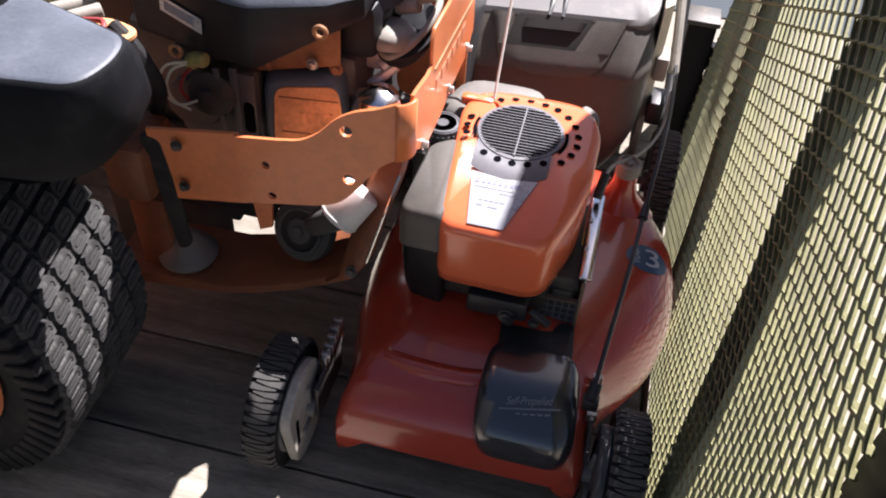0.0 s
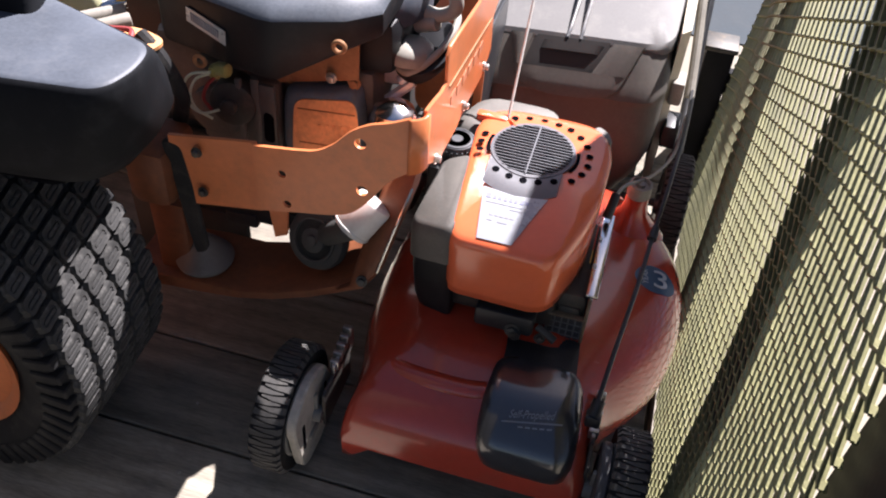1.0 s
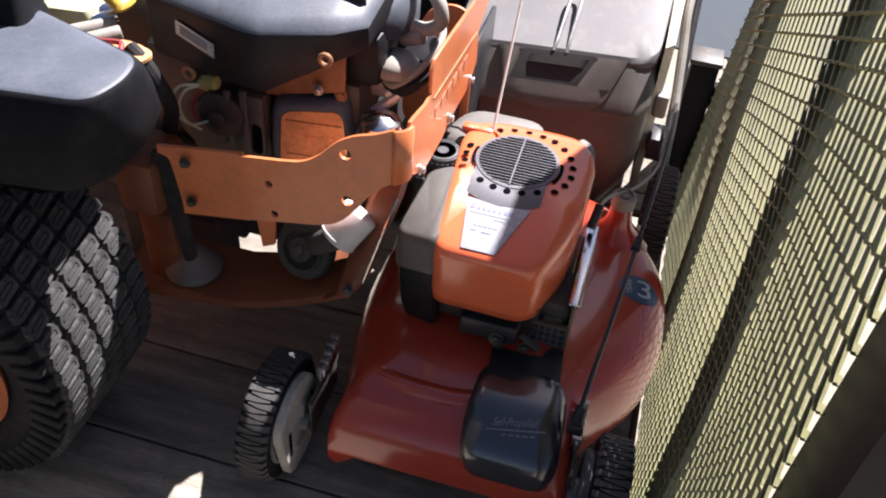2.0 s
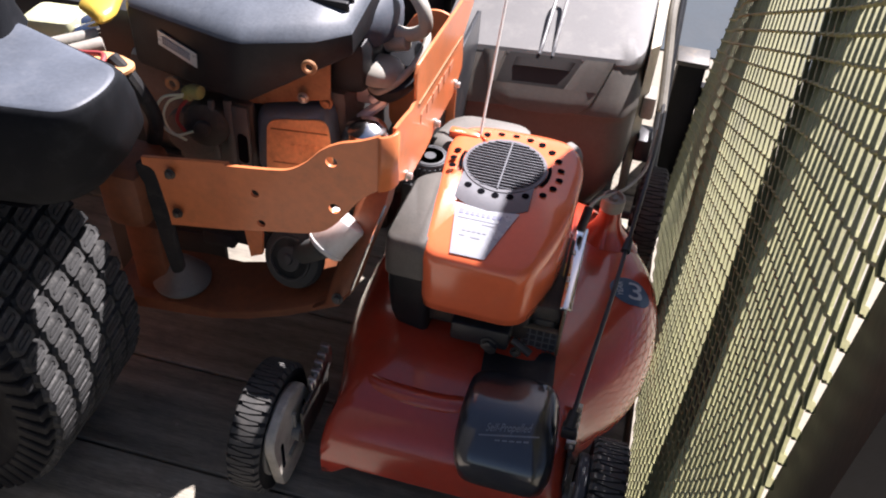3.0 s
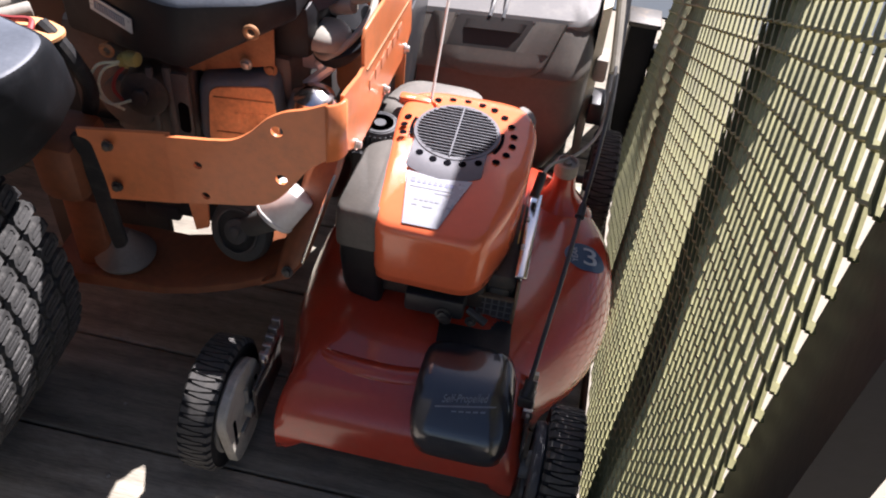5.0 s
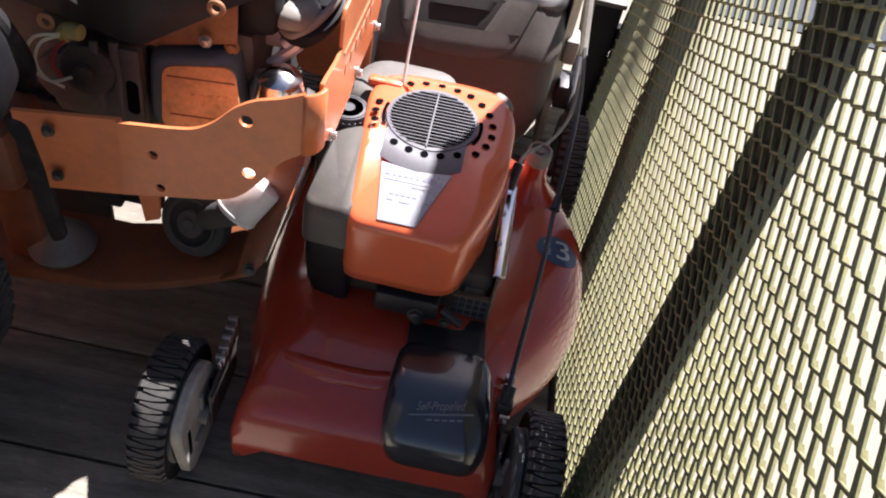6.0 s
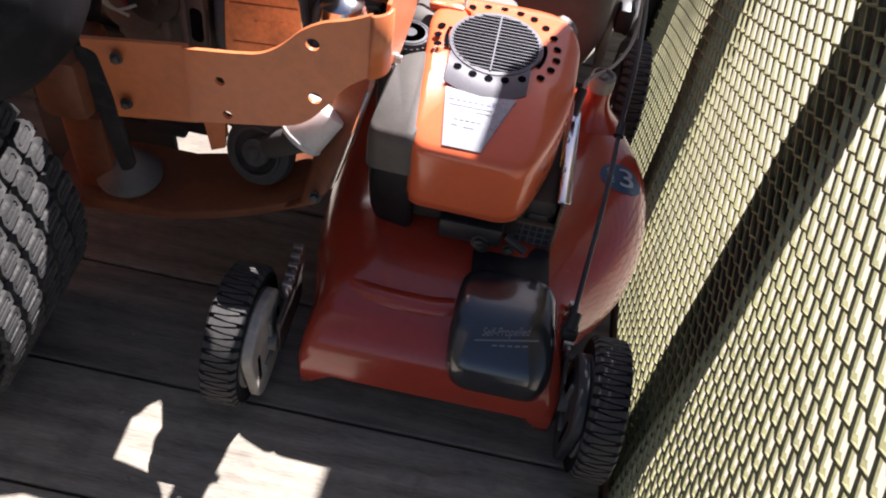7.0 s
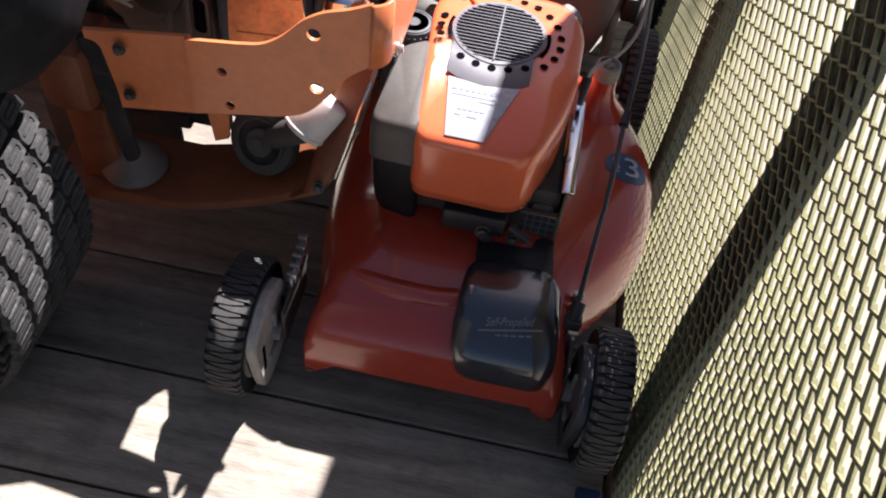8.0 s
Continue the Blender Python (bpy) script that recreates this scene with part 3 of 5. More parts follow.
# ---- mower engine ----
eng = part("engine_block", joined(box(-0.10, 0.085, 1.24, 1.50, 0.215, 0.30, 0.012), rod((-0.01, 1.40, 0.2), (-0.01, 1.40, 0.25), 0.11, sides=32)), DARK_STEEL, mower, "dark oily engine block")
part("front_bracket", joined(box(-0.03, 0.06, 1.205, 1.25, 0.225, 0.262, 0.006), rod((0.035, 1.215, 0.232), (0.035, 1.195, 0.232), 0.010, sides=6), rod((0.065, 1.21, 0.25), (0.095, 1.20, 0.238), 0.006)), BLACK, eng)
part("bracket_bolt", bolt((0.030, 1.203, 0.236), (0, -1, 0.2), 0.008), DARK_STEEL, eng)
part("bracket_bolt", bolt((0.072, 1.21, 0.225), (0, -1, 0.2), 0.006), DARK_STEEL, eng)


COVER = [(-0.082, 1.205), (0.074, 1.201), (0.113, 1.30), (0.117, 1.455), (0.070, 1.520), (-0.055, 1.515), (-0.102, 1.455)]


def cover_top(x, y):
    """Height of the engine cover's crown."""
    front = max(0.0, 1.335 - y)
    return 0.4225 - 0.16 * front - 0.95 * front ** 2 - 0.8 * max(0.0, abs(x) - 0.075) ** 1.4 - 0.9 * max(0, y - 1.47) ** 1.3


def engine_cover():
    cx, cy = 0.003, 1.37
    base = rounded(COVER, [0.022, 0.03, 0.05, 0.05, 0.05, 0.05, 0.04], 6)
    rings = []
    for f, dz in ((0.975, None), (0.985, None), (1.0, -0.022), (1.0, -0.013), (0.990, -0.005), (0.970, -0.001), (0.93, 0), (0.86, 0), (0.7, 0), (0.55, 0), (0.4, 0), (0.2, 0)):
        ring = []
        for p in base:
            x, y = cx + (p.x - cx) * f, cy + (p.y - cy) * f
            if dz is None:
                z = (0.276 if f < 0.98 else 0.292) + 0.10 * max(0.0, x - 0.02) + 0.05 * max(0.0, -x - 0.02)
            else:
                z = cover_top(x, y) + dz
            ring.append((x, y, z))
        rings.append(ring)
    return loft(rings, cap_bottom=False)


cov = part("engine_cover", engine_cover(), ORANGE_RED, mower, "glossy orange-red plastic engine cover", 50)
mod = cov.modifiers.new("shell", "SOLIDIFY")
mod.thickness, mod.offset = 0.003, -1
GC = Vector((-0.002, 1.394))


def crown(x, y, lift):
    return (x, y, cover_top(x, y) + lift)


# round grey grille with its slats
def annulus(r0, r1, sx, sy, lift, th, a0=0, a1=math.tau, n=64):
    bm = bmesh.new()
    rows = []
    for k in range(n + 1):
        a = a0 + (a1 - a0) * k / n
        c, s = math.cos(a), math.sin(a)
        q = []
        for r, dz in ((r0, -th), (r0, 0), (r1, 0), (r1, -th)):
            x, y = GC.x + r * sx * c, GC.y + r * sy * s
            q.append(bm.verts.new(crown(x, y, lift + dz)))
        rows.append(q)
    for p, q in zip(rows, rows[1:]):
        for k in range(3):
            bm.faces.new((p[k], p[k + 1], q[k + 1], q[k]))
    return bm


# flat disc on the closed crown; its black is the opening's painted shade
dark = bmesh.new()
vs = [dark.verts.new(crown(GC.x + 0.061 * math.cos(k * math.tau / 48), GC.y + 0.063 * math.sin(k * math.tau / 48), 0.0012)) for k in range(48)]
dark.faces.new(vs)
part("grille_recess", dark, MATT_BLACK, cov, "black disc painted as the shaded opening under the grille")
part("grille_ring", annulus(0.0585, 0.0640, 1.0, 1.03, 0.003, 0.005), GRILLE, cov, "grey plastic grille ring")
# grey apron below the grille, down to the sticker
apron = bmesh.new()
rows = []
for i in range(15):
    u = -1 + 2 * i / 14
    x = GC.x + u * (0.057 if u < 0 else 0.052)
    yi = GC.y - 0.063 * math.sqrt(max(0, 1 - (u * 0.057 / 0.064) ** 2))
    yo = GC.y - 0.104 + 0.016 * u * u
    rows.append([apron.verts.new(crown(x, yi + (yo - yi) * k / 4, 0.0032 if 0 < k < 4 else 0.001)) for k in range(5)])
for a, b in zip(rows, rows[1:]):
    for k in range(4):
        apron.faces.new((a[k], a[k + 1], b[k + 1], b[k]))
part("grille_apron", apron, GRILLE, cov, "grey plastic apron under the grille", 60)
for i in range(17):
    y = GC.y - 0.056 + i * 0.0070
    hw = 0.060 * math.sqrt(max(0.02, 1 - ((y - GC.y) / 0.063) ** 2))
    part("grille_slat", box(GC.x - hw, GC.x + hw, y - 0.0007, y + 0.0007, cover_top(0, y) + 0.0020, cover_top(0, y) + 0.0040), GRILLE, cov, smooth=0)
part("grille_spine", joined(*[box(GC.x - 0.0011, GC.x + 0.0011, GC.y - 0.061 + 0.01525 * i, GC.y - 0.061 + 0.01525 * (i + 1), cover_top(0, GC.y - 0.061 + 0.01525 * i) + 0.002, cover_top(0, GC.y - 0.061 + 0.01525 * (i + 1)) + 0.0046) for i in range(8)]), GRILLE, cov)


def vent_hole(x, y, r=0.0062, lift=0.0016):
    ring = lambda rr, h: [(x + rr * math.cos(k * math.tau / 16), y + rr * math.sin(k * math.tau / 16), cover_top(x + rr * math.cos(k * math.tau / 16), y + rr * math.sin(k * math.tau / 16)) + h) for k in range(16)]
    return loft([ring(r, lift), ring(r * 0.6, lift - 0.0006)])


for k in range(5):
    u = -0.5 + k / 4
    part("vent_hole", vent_hole(GC.x + u * 0.086, GC.y - 0.074 + 0.010 * abs(2 * u) ** 2, 0.0056, 0.0036), MATT_BLACK, cov)
for a in list(range(-38, 60, 16)) + list(range(72, 140, 17)) + [168, 182, 196]:
    r = 0.080
    x, y = GC.x + r * math.cos(radians(a)) * (1.06 if a < 60 else 1.0), GC.y + r * 1.06 * math.sin(radians(a))
    part("vent_hole", vent_hole(x, y, 0.0056), MATT_BLACK, cov)
part("side_vent", annulus(0.0655, 0.0705, 1.0, 1.02, 0.0016, 0.003, radians(-28), radians(14), 16), MATT_BLACK, cov)
part("side_vent", annulus(0.0655, 0.0700, 1.0, 1.02, 0.0016, 0.003, radians(165), radians(200), 16), MATT_BLACK, cov)

# sticker below the apron
st = bmesh.new()
rows = []
for i in range(9):
    v = i / 8
    y = 1.297 - v * 0.082
    x0, x1 = -0.054 + v * 0.012, 0.040 - v * 0.032
    if i == 8:
        y += 0.0
    rows.append([st.verts.new(crown(x0 + (x1 - x0) * k / 6, y - (0.006 * (1 - abs(k / 3 - 1)) if i == 0 else 0), 0.0018)) for k in range(7)])
for a, b in zip(rows, rows[1:]):
    for k in range(6):
        st.faces.new((a[k], a[k + 1], b[k + 1], b[k]))
stk = part("sticker", st, STICKER, cov, "silver printed sticker")


def sticker_bar(x0, x1, y0, y1, material):
    bm = bmesh.new()
    n = 4
    a = [bm.verts.new(crown(x0 + (x1 - x0) * k / n, y0, 0.0024)) for k in range(n + 1)]
    b = [bm.verts.new(crown(x0 + (x1 - x0) * k / n, y1, 0.0024)) for k in range(n + 1)]
    for k in range(n):
        bm.faces.new((a[k], a[k + 1], b[k + 1], b[k]))
    part("print_bar", bm, material, cov)


sticker_bar(-0.046, -0.039, 1.279, 1.287, INK)
for i in range(7):
    sticker_bar(-0.036 + i * 0.0078, -0.031 + i * 0.0078, 1.279, 1.285, INK)
sticker_bar(-0.045, 0.014, 1.272, 1.2732, PALE_INK)
sticker_bar(-0.008, 0.014, 1.266, 1.2685, PALE_INK)
for i in range(5):
    sticker_bar(-0.034 + i * 0.0074, -0.0285 + i * 0.0074, 1.252, 1.258, PALE_INK)
sticker_bar(-0.036, -0.028, 1.244, 1.247, PALE_INK)
sticker_bar(-0.020, -0.006, 1.243, 1.248, PALE_INK)

# warning print on the cover's flank
for i in range(7):
    part("print_bar", box(0.1175, 0.1190, 1.295 + 0.004 * i, 1.375 - 0.002 * i, 0.318 + i * 0.010, 0.321 + i * 0.010), YELLOW if i < 2 else RED, cov)

# dark side housing at the cover's flank, recoil boss and fuel tank
HOUSING = [(-0.142, 1.222), (-0.072, 1.207), (-0.078, 1.32), (-0.086, 1.376), (-0.132, 1.362)]
rings = []
for z, grow, slope in ((0.322, -0.006, 0.05), (0.328, 0.0, 0.05), (0.376, 0.0, 0.10), (0.388, -0.003, 0.12), (0.393, -0.010, 0.12)):
    ring = []
    for p in rounded(HOUSING, 0.018, 4):
        d = Vector((-0.105, 1.31)) - p
        q = p + d.normalized() * -grow
        ring.append((q.x, q.y, z + slope * (q.y - 1.21) - 0.25 * max(0.0, -0.095 - q.x) * (1 if slope else 0)))
    rings.append(ring)
side = loft(rings)
part("air_filter_housing", side, HOUSING_GREY, mower, "dusty dark grey air filter housing", 40)
tank = loft([[(p.x, p.y, z) for p in rounded([(-0.150 + i, 1.44 + i), (0.02, 1.44 + i), (0.02, 1.555 - i), (-0.12 + i, 1.555 - i)], 0.04)] for z, i in ((0.29, 0.012), (0.31, 0), (0.385, 0.0), (0.398, 0.008), (0.402, 0.022))])
# lower half of the same housing, black in place of its shade
part("shaded_housing_foot", loft([[(p.x, p.y, z) for p in rounded([(-0.140 + i, 1.226 + i), (-0.07, 1.214 + i), (-0.075, 1.40), (-0.128 + i, 1.395)], 0.015, 4)] for z, i in ((0.204, 0.012), (0.230, 0.006), (0.290, 0.002), (0.326, 0.003))]), SHROUD, mower, "lower part of the housing, its shade painted black", 40)
# added box that stops sun reaching the deck beside the housing
part("sun_blocker_box", box(-0.154, -0.122, 1.35, 1.50, 0.20, 0.385, 0.006), BLACK, mower, "black box added to keep sun off the deck")
part("fuel_tank", tank, GREY, mower, "grey plastic fuel tank", 45)
cap_m = Matrix.Translation((-0.121, 1.400, 0.378))
cap = part("fuel_cap", lathe([(0.030, 0), (0.031, 0.004), (0.031, 0.026), (0.028, 0.032), (0.021, 0.033), (0.019, 0.030), (0.010, 0.030), (0.009, 0.033), (0.001, 0.033)], 32, cap_m), DUSTY_BLACK, mower, "black ribbed fuel cap")
part("cap_ring", lathe([(0.0262, 0.0326), (0.0262, 0.0336), (0.0242, 0.0336), (0.0242, 0.0326)], 32, cap_m), DUSTY_BLACK, cap, "raised worn ring on the cap")
part("cap_rib", joined(*[box(0.030, 0.0325, -0.0015, 0.0015, 0.004, 0.027, m=cap_m @ Matrix.Rotation(k * math.tau / 24, 4, "Z")) for k in range(24)]), BLACK, cap)
part("pull_handle", joined(box(-0.106, -0.055, 1.452, 1.470, 0.412, 0.426, 0.005), tube([(-0.055, 1.461, 0.42), (-0.045, 1.45, 0.424), (-0.04, 1.44, 0.42)], 0.004, 8)), ORANGE_RED, mower, "orange starter guide")
part("starter_rope", tube([(-0.056, 1.462, 0.424), (-0.060, 1.60, 0.58), (-0.066, 1.80, 0.80), (-0.07, 1.98, 1.0)], 0.0022, 8), WHITE_ROPE, mower, "taut white starter rope")
part("corner_clip", loft([[(p.x, p.y, z) for p in rounded([(0.070 + i, 1.455 + i), (0.112 - i, 1.470 + i), (0.100 - i, 1.505 - i), (0.075 + i, 1.512 - i)], 0.012)] for z, i in ((0.385, 0), (0.408, 0.001), (0.413, 0.006))]), GREY, mower, "grey cable clip")

# muffler and its guard beside the cover
part("muffler", joined(box(0.080, 0.128, 1.255, 1.43, 0.215, 0.285, 0.012), box(0.088, 0.122, 1.25, 1.27, 0.235, 0.262, 0.008)), DARK_STEEL, mower, "dark heat-stained muffler")
GX = 0.133
guard = part("muffler_guard", joined(box(GX - 0.0015, GX + 0.0015, 1.243, 1.430, 0.196, 0.300, 0.001), box(GX - 0.010, GX + 0.008, 1.243, 1.432, 0.298, 0.3045, 0.002)), CHROME, mower, "bright bent steel muffler guard")
for y in (1.300, 1.362):
    part("guard_step", box(GX - 0.010, GX - 0.004, y, y + 0.010, 0.295, 0.307, 0.002), STEEL, guard)
part("guard_front", box(0.074, GX - 0.003, 1.246, 1.250, 0.190, 0.248, 0.001), GUARD_GREY, guard, "grey pressed guard front")
part("guard_hood", rod((0.084, 1.272, 0.264), (GX - 0.006, 1.272, 0.264), 0.016, sides=24, bevel=0.003), DARK_STEEL, guard, "rounded dark guard hood")
part("guard_rim", joined(box(0.070, GX, 1.240, 1.251, 0.186, 0.192, 0.002), box(0.070, GX, 1.241, 1.251, 0.2475, 0.2505, 0.001), box(0.129, 0.134, 1.240, 1.251, 0.189, 0.296, 0.002)), RIM_TAN, guard, "worn tan rim")
for i in range(5):
    for k in range(4):
        part("guard_slot", box(0.0775 + 0.0104 * i, 0.0855 + 0.0104 * i, 1.2442, 1.2463, 0.1955 + 0.0130 * k, 0.2040 + 0.0130 * k, 0.0006), GUARD_DARK, guard)
part("spark_boot", rod((0.128, 1.412, 0.312), (0.134, 1.442, 0.340), 0.0075, bevel=0.002), BLACK, mower, "black spark plug boot")
part("throttle_cable", tube([(0.134, 1.440, 0.338), (0.147, 1.497, 0.318), (0.19, 1.60, 0.272), (0.222, 1.70, 0.256), (0.232, 1.80, 0.275)], 0.0030, 8), HOSE, mower, "grey cable sleeve")
part("drive_cable", tube([(0.173, 1.117, 0.212), (0.182, 1.20, 0.240), (0.197, 1.33, 0.262), (0.207, 1.448, 0.270), (0.220, 1.58, 0.300), (0.231, 1.74, 0.300), (0.234, 1.93, 0.300), (0.23, 2.1, 0.41)], 0.0036, 8), BLACK, mower, "black drive cable")
part("cable_knot", rod((0.206, 1.437, 0.268), (0.209, 1.460, 0.276), 0.008, 0.006), BLACK, mower)
part("cable_clamp", joined(rod((0.172, 1.108, 0.208), (0.176, 1.128, 0.222), 0.009), box(0.162, 0.184, 1.100, 1.12, 0.190, 0.212, 0.004)), BLACK, mower)

# ---- grass bag and handle ----
BAG_FRONT = ((0.07, 1.745), (0.14, 1.722), (0.20, 1.714), (0.25, 1.716), (0.28, 1.722), (0.300, 1.730), (0.314, 1.731), (0.320, 1.722), (0.330, 1.728), (0.345, 1.742), (0.36, 1.755), (0.38, 1.774), (0.392, 1.786), (0.398, 1.792))


def bag_front(z):
    """How far forward the catcher's bulging front stands at a height."""
    for a, b in zip(BAG_FRONT, BAG_FRONT[1:]):
        if z <= b[0]:
            return a[1] + (b[1] - a[1]) * max(0.0, z - a[0]) / (b[0] - a[0])
    return BAG_FRONT[-1][1]


def bag_ring(z, f, front, r=0.06):
    return [(p.x, p.y, z) for p in rounded([(-0.215 + f, front), (0.182 - f, front), (0.190 - f, 2.42 - f), (-0.215 + f, 2.42 - f)], r)]


def front_patch(rows, lift, depth=0.012, cols=10):
    """A raised piece on the catcher's front. rows: height, left and right end; it stands lift proud, its edges reach depth back."""
    bm = bmesh.new()
    grid = []
    for z, x0, x1 in rows:
        k = (bag_front(z + 0.01) - bag_front(z - 0.01)) / 0.02
        n = Vector((0, -1, k)).normalized()
        at = lambda x, h: Vector((x, bag_front(z), z)) + n * h
        line = [bm.verts.new(at(x0 - 0.003, lift - depth))]
        line += [bm.verts.new(at(x0 + (x1 - x0) * c / cols, lift - (0.003 if c in (0, cols) else 0.0))) for c in range(cols + 1)]
        line.append(bm.verts.new(at(x1 + 0.003, lift - depth)))
        grid.append(line)
    z, x0, x1 = rows[0]
    grid.insert(0, [bm.verts.new(v.co + Vector((0, depth * 0.9, -0.004))) for v in grid[0]])
    for a, b in zip(grid, grid[1:]):
        for c in range(len(a) - 1):
            bm.faces.new((a[c], a[c + 1], b[c + 1], b[c]))
    return bm


bag = part("grass_bag", loft([bag_ring(z, f, bag_front(z)) for z, f in ((0.07, 0.05), (0.14, 0.02), (0.20, 0.004), (0.25, 0.0), (0.28, 0.0), (0.300, 0.0), (0.314, 0.0), (0.320, 0.0), (0.330, 0.0), (0.345, 0.0), (0.36, 0.003), (0.38, 0.006), (0.392, 0.009), (0.398, 0.012))], cap_top=False), BAG, mower, "dusty dark grey rear grass catcher", 60)
lid = part("bag_lid", loft([[(x, y, z + 0.16 * (y - 1.8)) for x, y, z in bag_ring(zz, f, 1.80 + f + e, 0.05)] for zz, f, e in ((0.386, 0.002, -0.016), (0.396, 0.003, -0.016), (0.403, 0.006, -0.012), (0.408, 0.03, 0.03))]), BAG_TOP, mower, "pale dusty bag lid")
U_BOTTOM = [(0.321, -0.036, 0.046), (0.3235, -0.060, 0.070), (0.328, -0.078, 0.086), (0.335, -0.090, 0.095), (0.344, -0.097, 0.101), (0.352, -0.101, 0.1045)]
U_SIDE = (0.352, 0.362, 0.372, 0.382, 0.390, 0.396)
side_left = [(z, -0.101 - 0.40 * (z - 0.352), -0.090 + 0.26 * (z - 0.352)) for z in U_SIDE]
side_right = [(z, 0.045 + 0.62 * (z - 0.352), 0.1045 + 0.45 * (z - 0.352)) for z in U_SIDE]
panel = part("front_panel", joined(front_patch(U_BOTTOM, 0.010, 0.014), front_patch(side_left, 0.010, 0.012, cols=4), front_patch(side_right, 0.010, 0.012, cols=6)), BAG, bag, "raised U-shaped front panel of the catcher", 50)
# shallow recess; most of its shade comes from the dark colour
recess = part("finger_recess", front_patch([(z, -0.090 + 0.26 * (z - 0.352), 0.045 + 0.62 * (z - 0.352)) for z in U_SIDE], 0.0022, 0.004), SHADE_TONE, bag, "finger recess, shade painted into its dark colour")
recess_back = part("recess_step", front_patch([(z, -0.066 + 0.26 * (z - 0.352), 0.030 + 0.62 * (z - 0.352)) for z in (0.378, 0.384, 0.390)], 0.0060, 0.006), SHADE_TONE, bag, "step in the recess, painted in the same shade")
# the catcher hangs a little lower on one side
for ob in (bag, lid, panel, recess, recess_back):
    ob.data.transform(Matrix(((1, 0, 0, 0), (0, 1, 0, 0), (0.07, 0, 1, 0), (0, 0, 0, 1))))
part("wire_handle", tube([(-0.016, 1.790, 0.396), (-0.013, 1.815, 0.412), (-0.009, 1.90, 0.452), (-0.003, 1.945, 0.472), (0.006, 1.957, 0.477), (0.013, 1.945, 0.472), (0.012, 1.90, 0.452), (0.010, 1.815, 0.412), (0.009, 1.790, 0.396)], 0.0040, 10), STEEL, bag, "bent wire carry handle")
cloth = loft([[(0.183 + a, 1.80 + b, z) for a, b in ((0, 0), (0.016, 0.02), (0.022, 0.30), (0.016, 0.60), (0, 0.61))] for z in (0.10, 0.25, 0.36, 0.44)])
part("side_cloth", cloth, CREAM, bag, "sun-bleached cloth side of the bag", 60)
part("side_bracket", box(0.196, 0.226, 1.79, 1.85, 0.20, 0.25, 0.004), BLACK, bag, "black side bracket")
part("side_latch", box(0.19, 0.215, 1.80, 1.85, 0.29, 0.34, 0.006), HOSE, bag, "grey side latch")
for sx in (-1, 1):
    hx = 0.0 + sx * 0.236
    part("handle_tube", tube([(hx, 1.72, 0.15), (hx, 1.93, 0.245), (hx - sx * 0.004, 2.07, 0.36), (hx - sx * 0.008, 2.30, 0.53), (hx - sx * 0.012, 2.62, 0.76)], 0.0115, 14), BLACK, mower, "black tubular handle")
part("cable_sleeve", tube([(0.232, 1.86, 0.28), (0.222, 1.95, 0.36), (0.214, 2.02, 0.42), (0.219, 2.12, 0.48), (0.206, 2.26, 0.60), (0.21, 2.45, 0.72)], 0.0095, 10), HOSE, mower, "grey corrugated cable sleeve")
part("rear_axle", rod((MX - 0.25, 1.735, 0.106), (MX + 0.25, 1.735, 0.106), 0.008), DARK_STEEL, mower)

# ---- riding mower ----
ride = root("riding_mower", -0.7, 1.5, 0, "orange zero-turn riding mower seen from its engine end", "riding mower")
TYX, TYY, TYR, TYW = -0.748, 0.992, 0.270, 0.230
TM = Matrix.Translation((TYX, TYY, TYR)) @ Matrix.Rotation(radians(90), 4, "X")
tw = TYW / 2
tyre = part("drive_wheel", lathe([(0.165, -tw * 0.80), (0.20, -tw * 1.0), (TYR - 0.03, -tw * 0.98), (TYR - 0.014, -tw * 0.86), (TYR - 0.010, -tw * 0.5), (TYR - 0.009, 0), (TYR - 0.010, tw * 0.5), (TYR - 0.014, tw * 0.86), (TYR - 0.03, tw * 0.98), (0.20, tw * 1.0), (0.165, tw * 0.80)], 72, TM), RUBBER, ride, "large black turf tyre", 50)
part("rim", lathe([(0.166, -tw * 0.82), (0.174, -tw * 0.92), (0.158, -tw * 0.86), (0.13, -tw * 0.5), (0.05, -tw * 0.42), (0.03, 0), (0.05, tw * 0.42), (0.13, tw * 0.5), (0.158, tw * 0.86), (0.174, tw * 0.92), (0.166, tw * 0.82)], 48, TM), ORANGE, tyre, "orange steel rim")


def lug_mesh():
    """A turf lug lying across the tyre, slanted at its ends, with a groove round its raised middle; x across, y along, z outwards."""
    a = [(-0.0190, -0.0090), (-0.0150, -0.0112), (0.0160, -0.0100), (0.0200, 0.0040), (0.0180, 0.0112), (-0.0120, 0.0104), (-0.0185, 0.0020)]
    bm = bmesh.new()
    loops = []
    for fx, fy, z in ((1.06, 1.06, -0.004), (0.99, 0.98, 0.0085), (0.76, 0.44, 0.0085), (0.74, 0.36, 0.0070), (0.68, 0.22, 0.0070), (0.66, 0.16, 0.0085)):
        loops.append([bm.verts.new((x * fx, y * fy, z)) for x, y in a])
    n = len(a)
    for p, q in zip(loops, loops[1:]):
        for k in range(n):
            j = (k + 1) % n
            bm.faces.new((p[k], p[j], q[j], q[k]))
    bm.faces.new(loops[-1])
    return mesh_of("lug", bm, TREAD, 0)


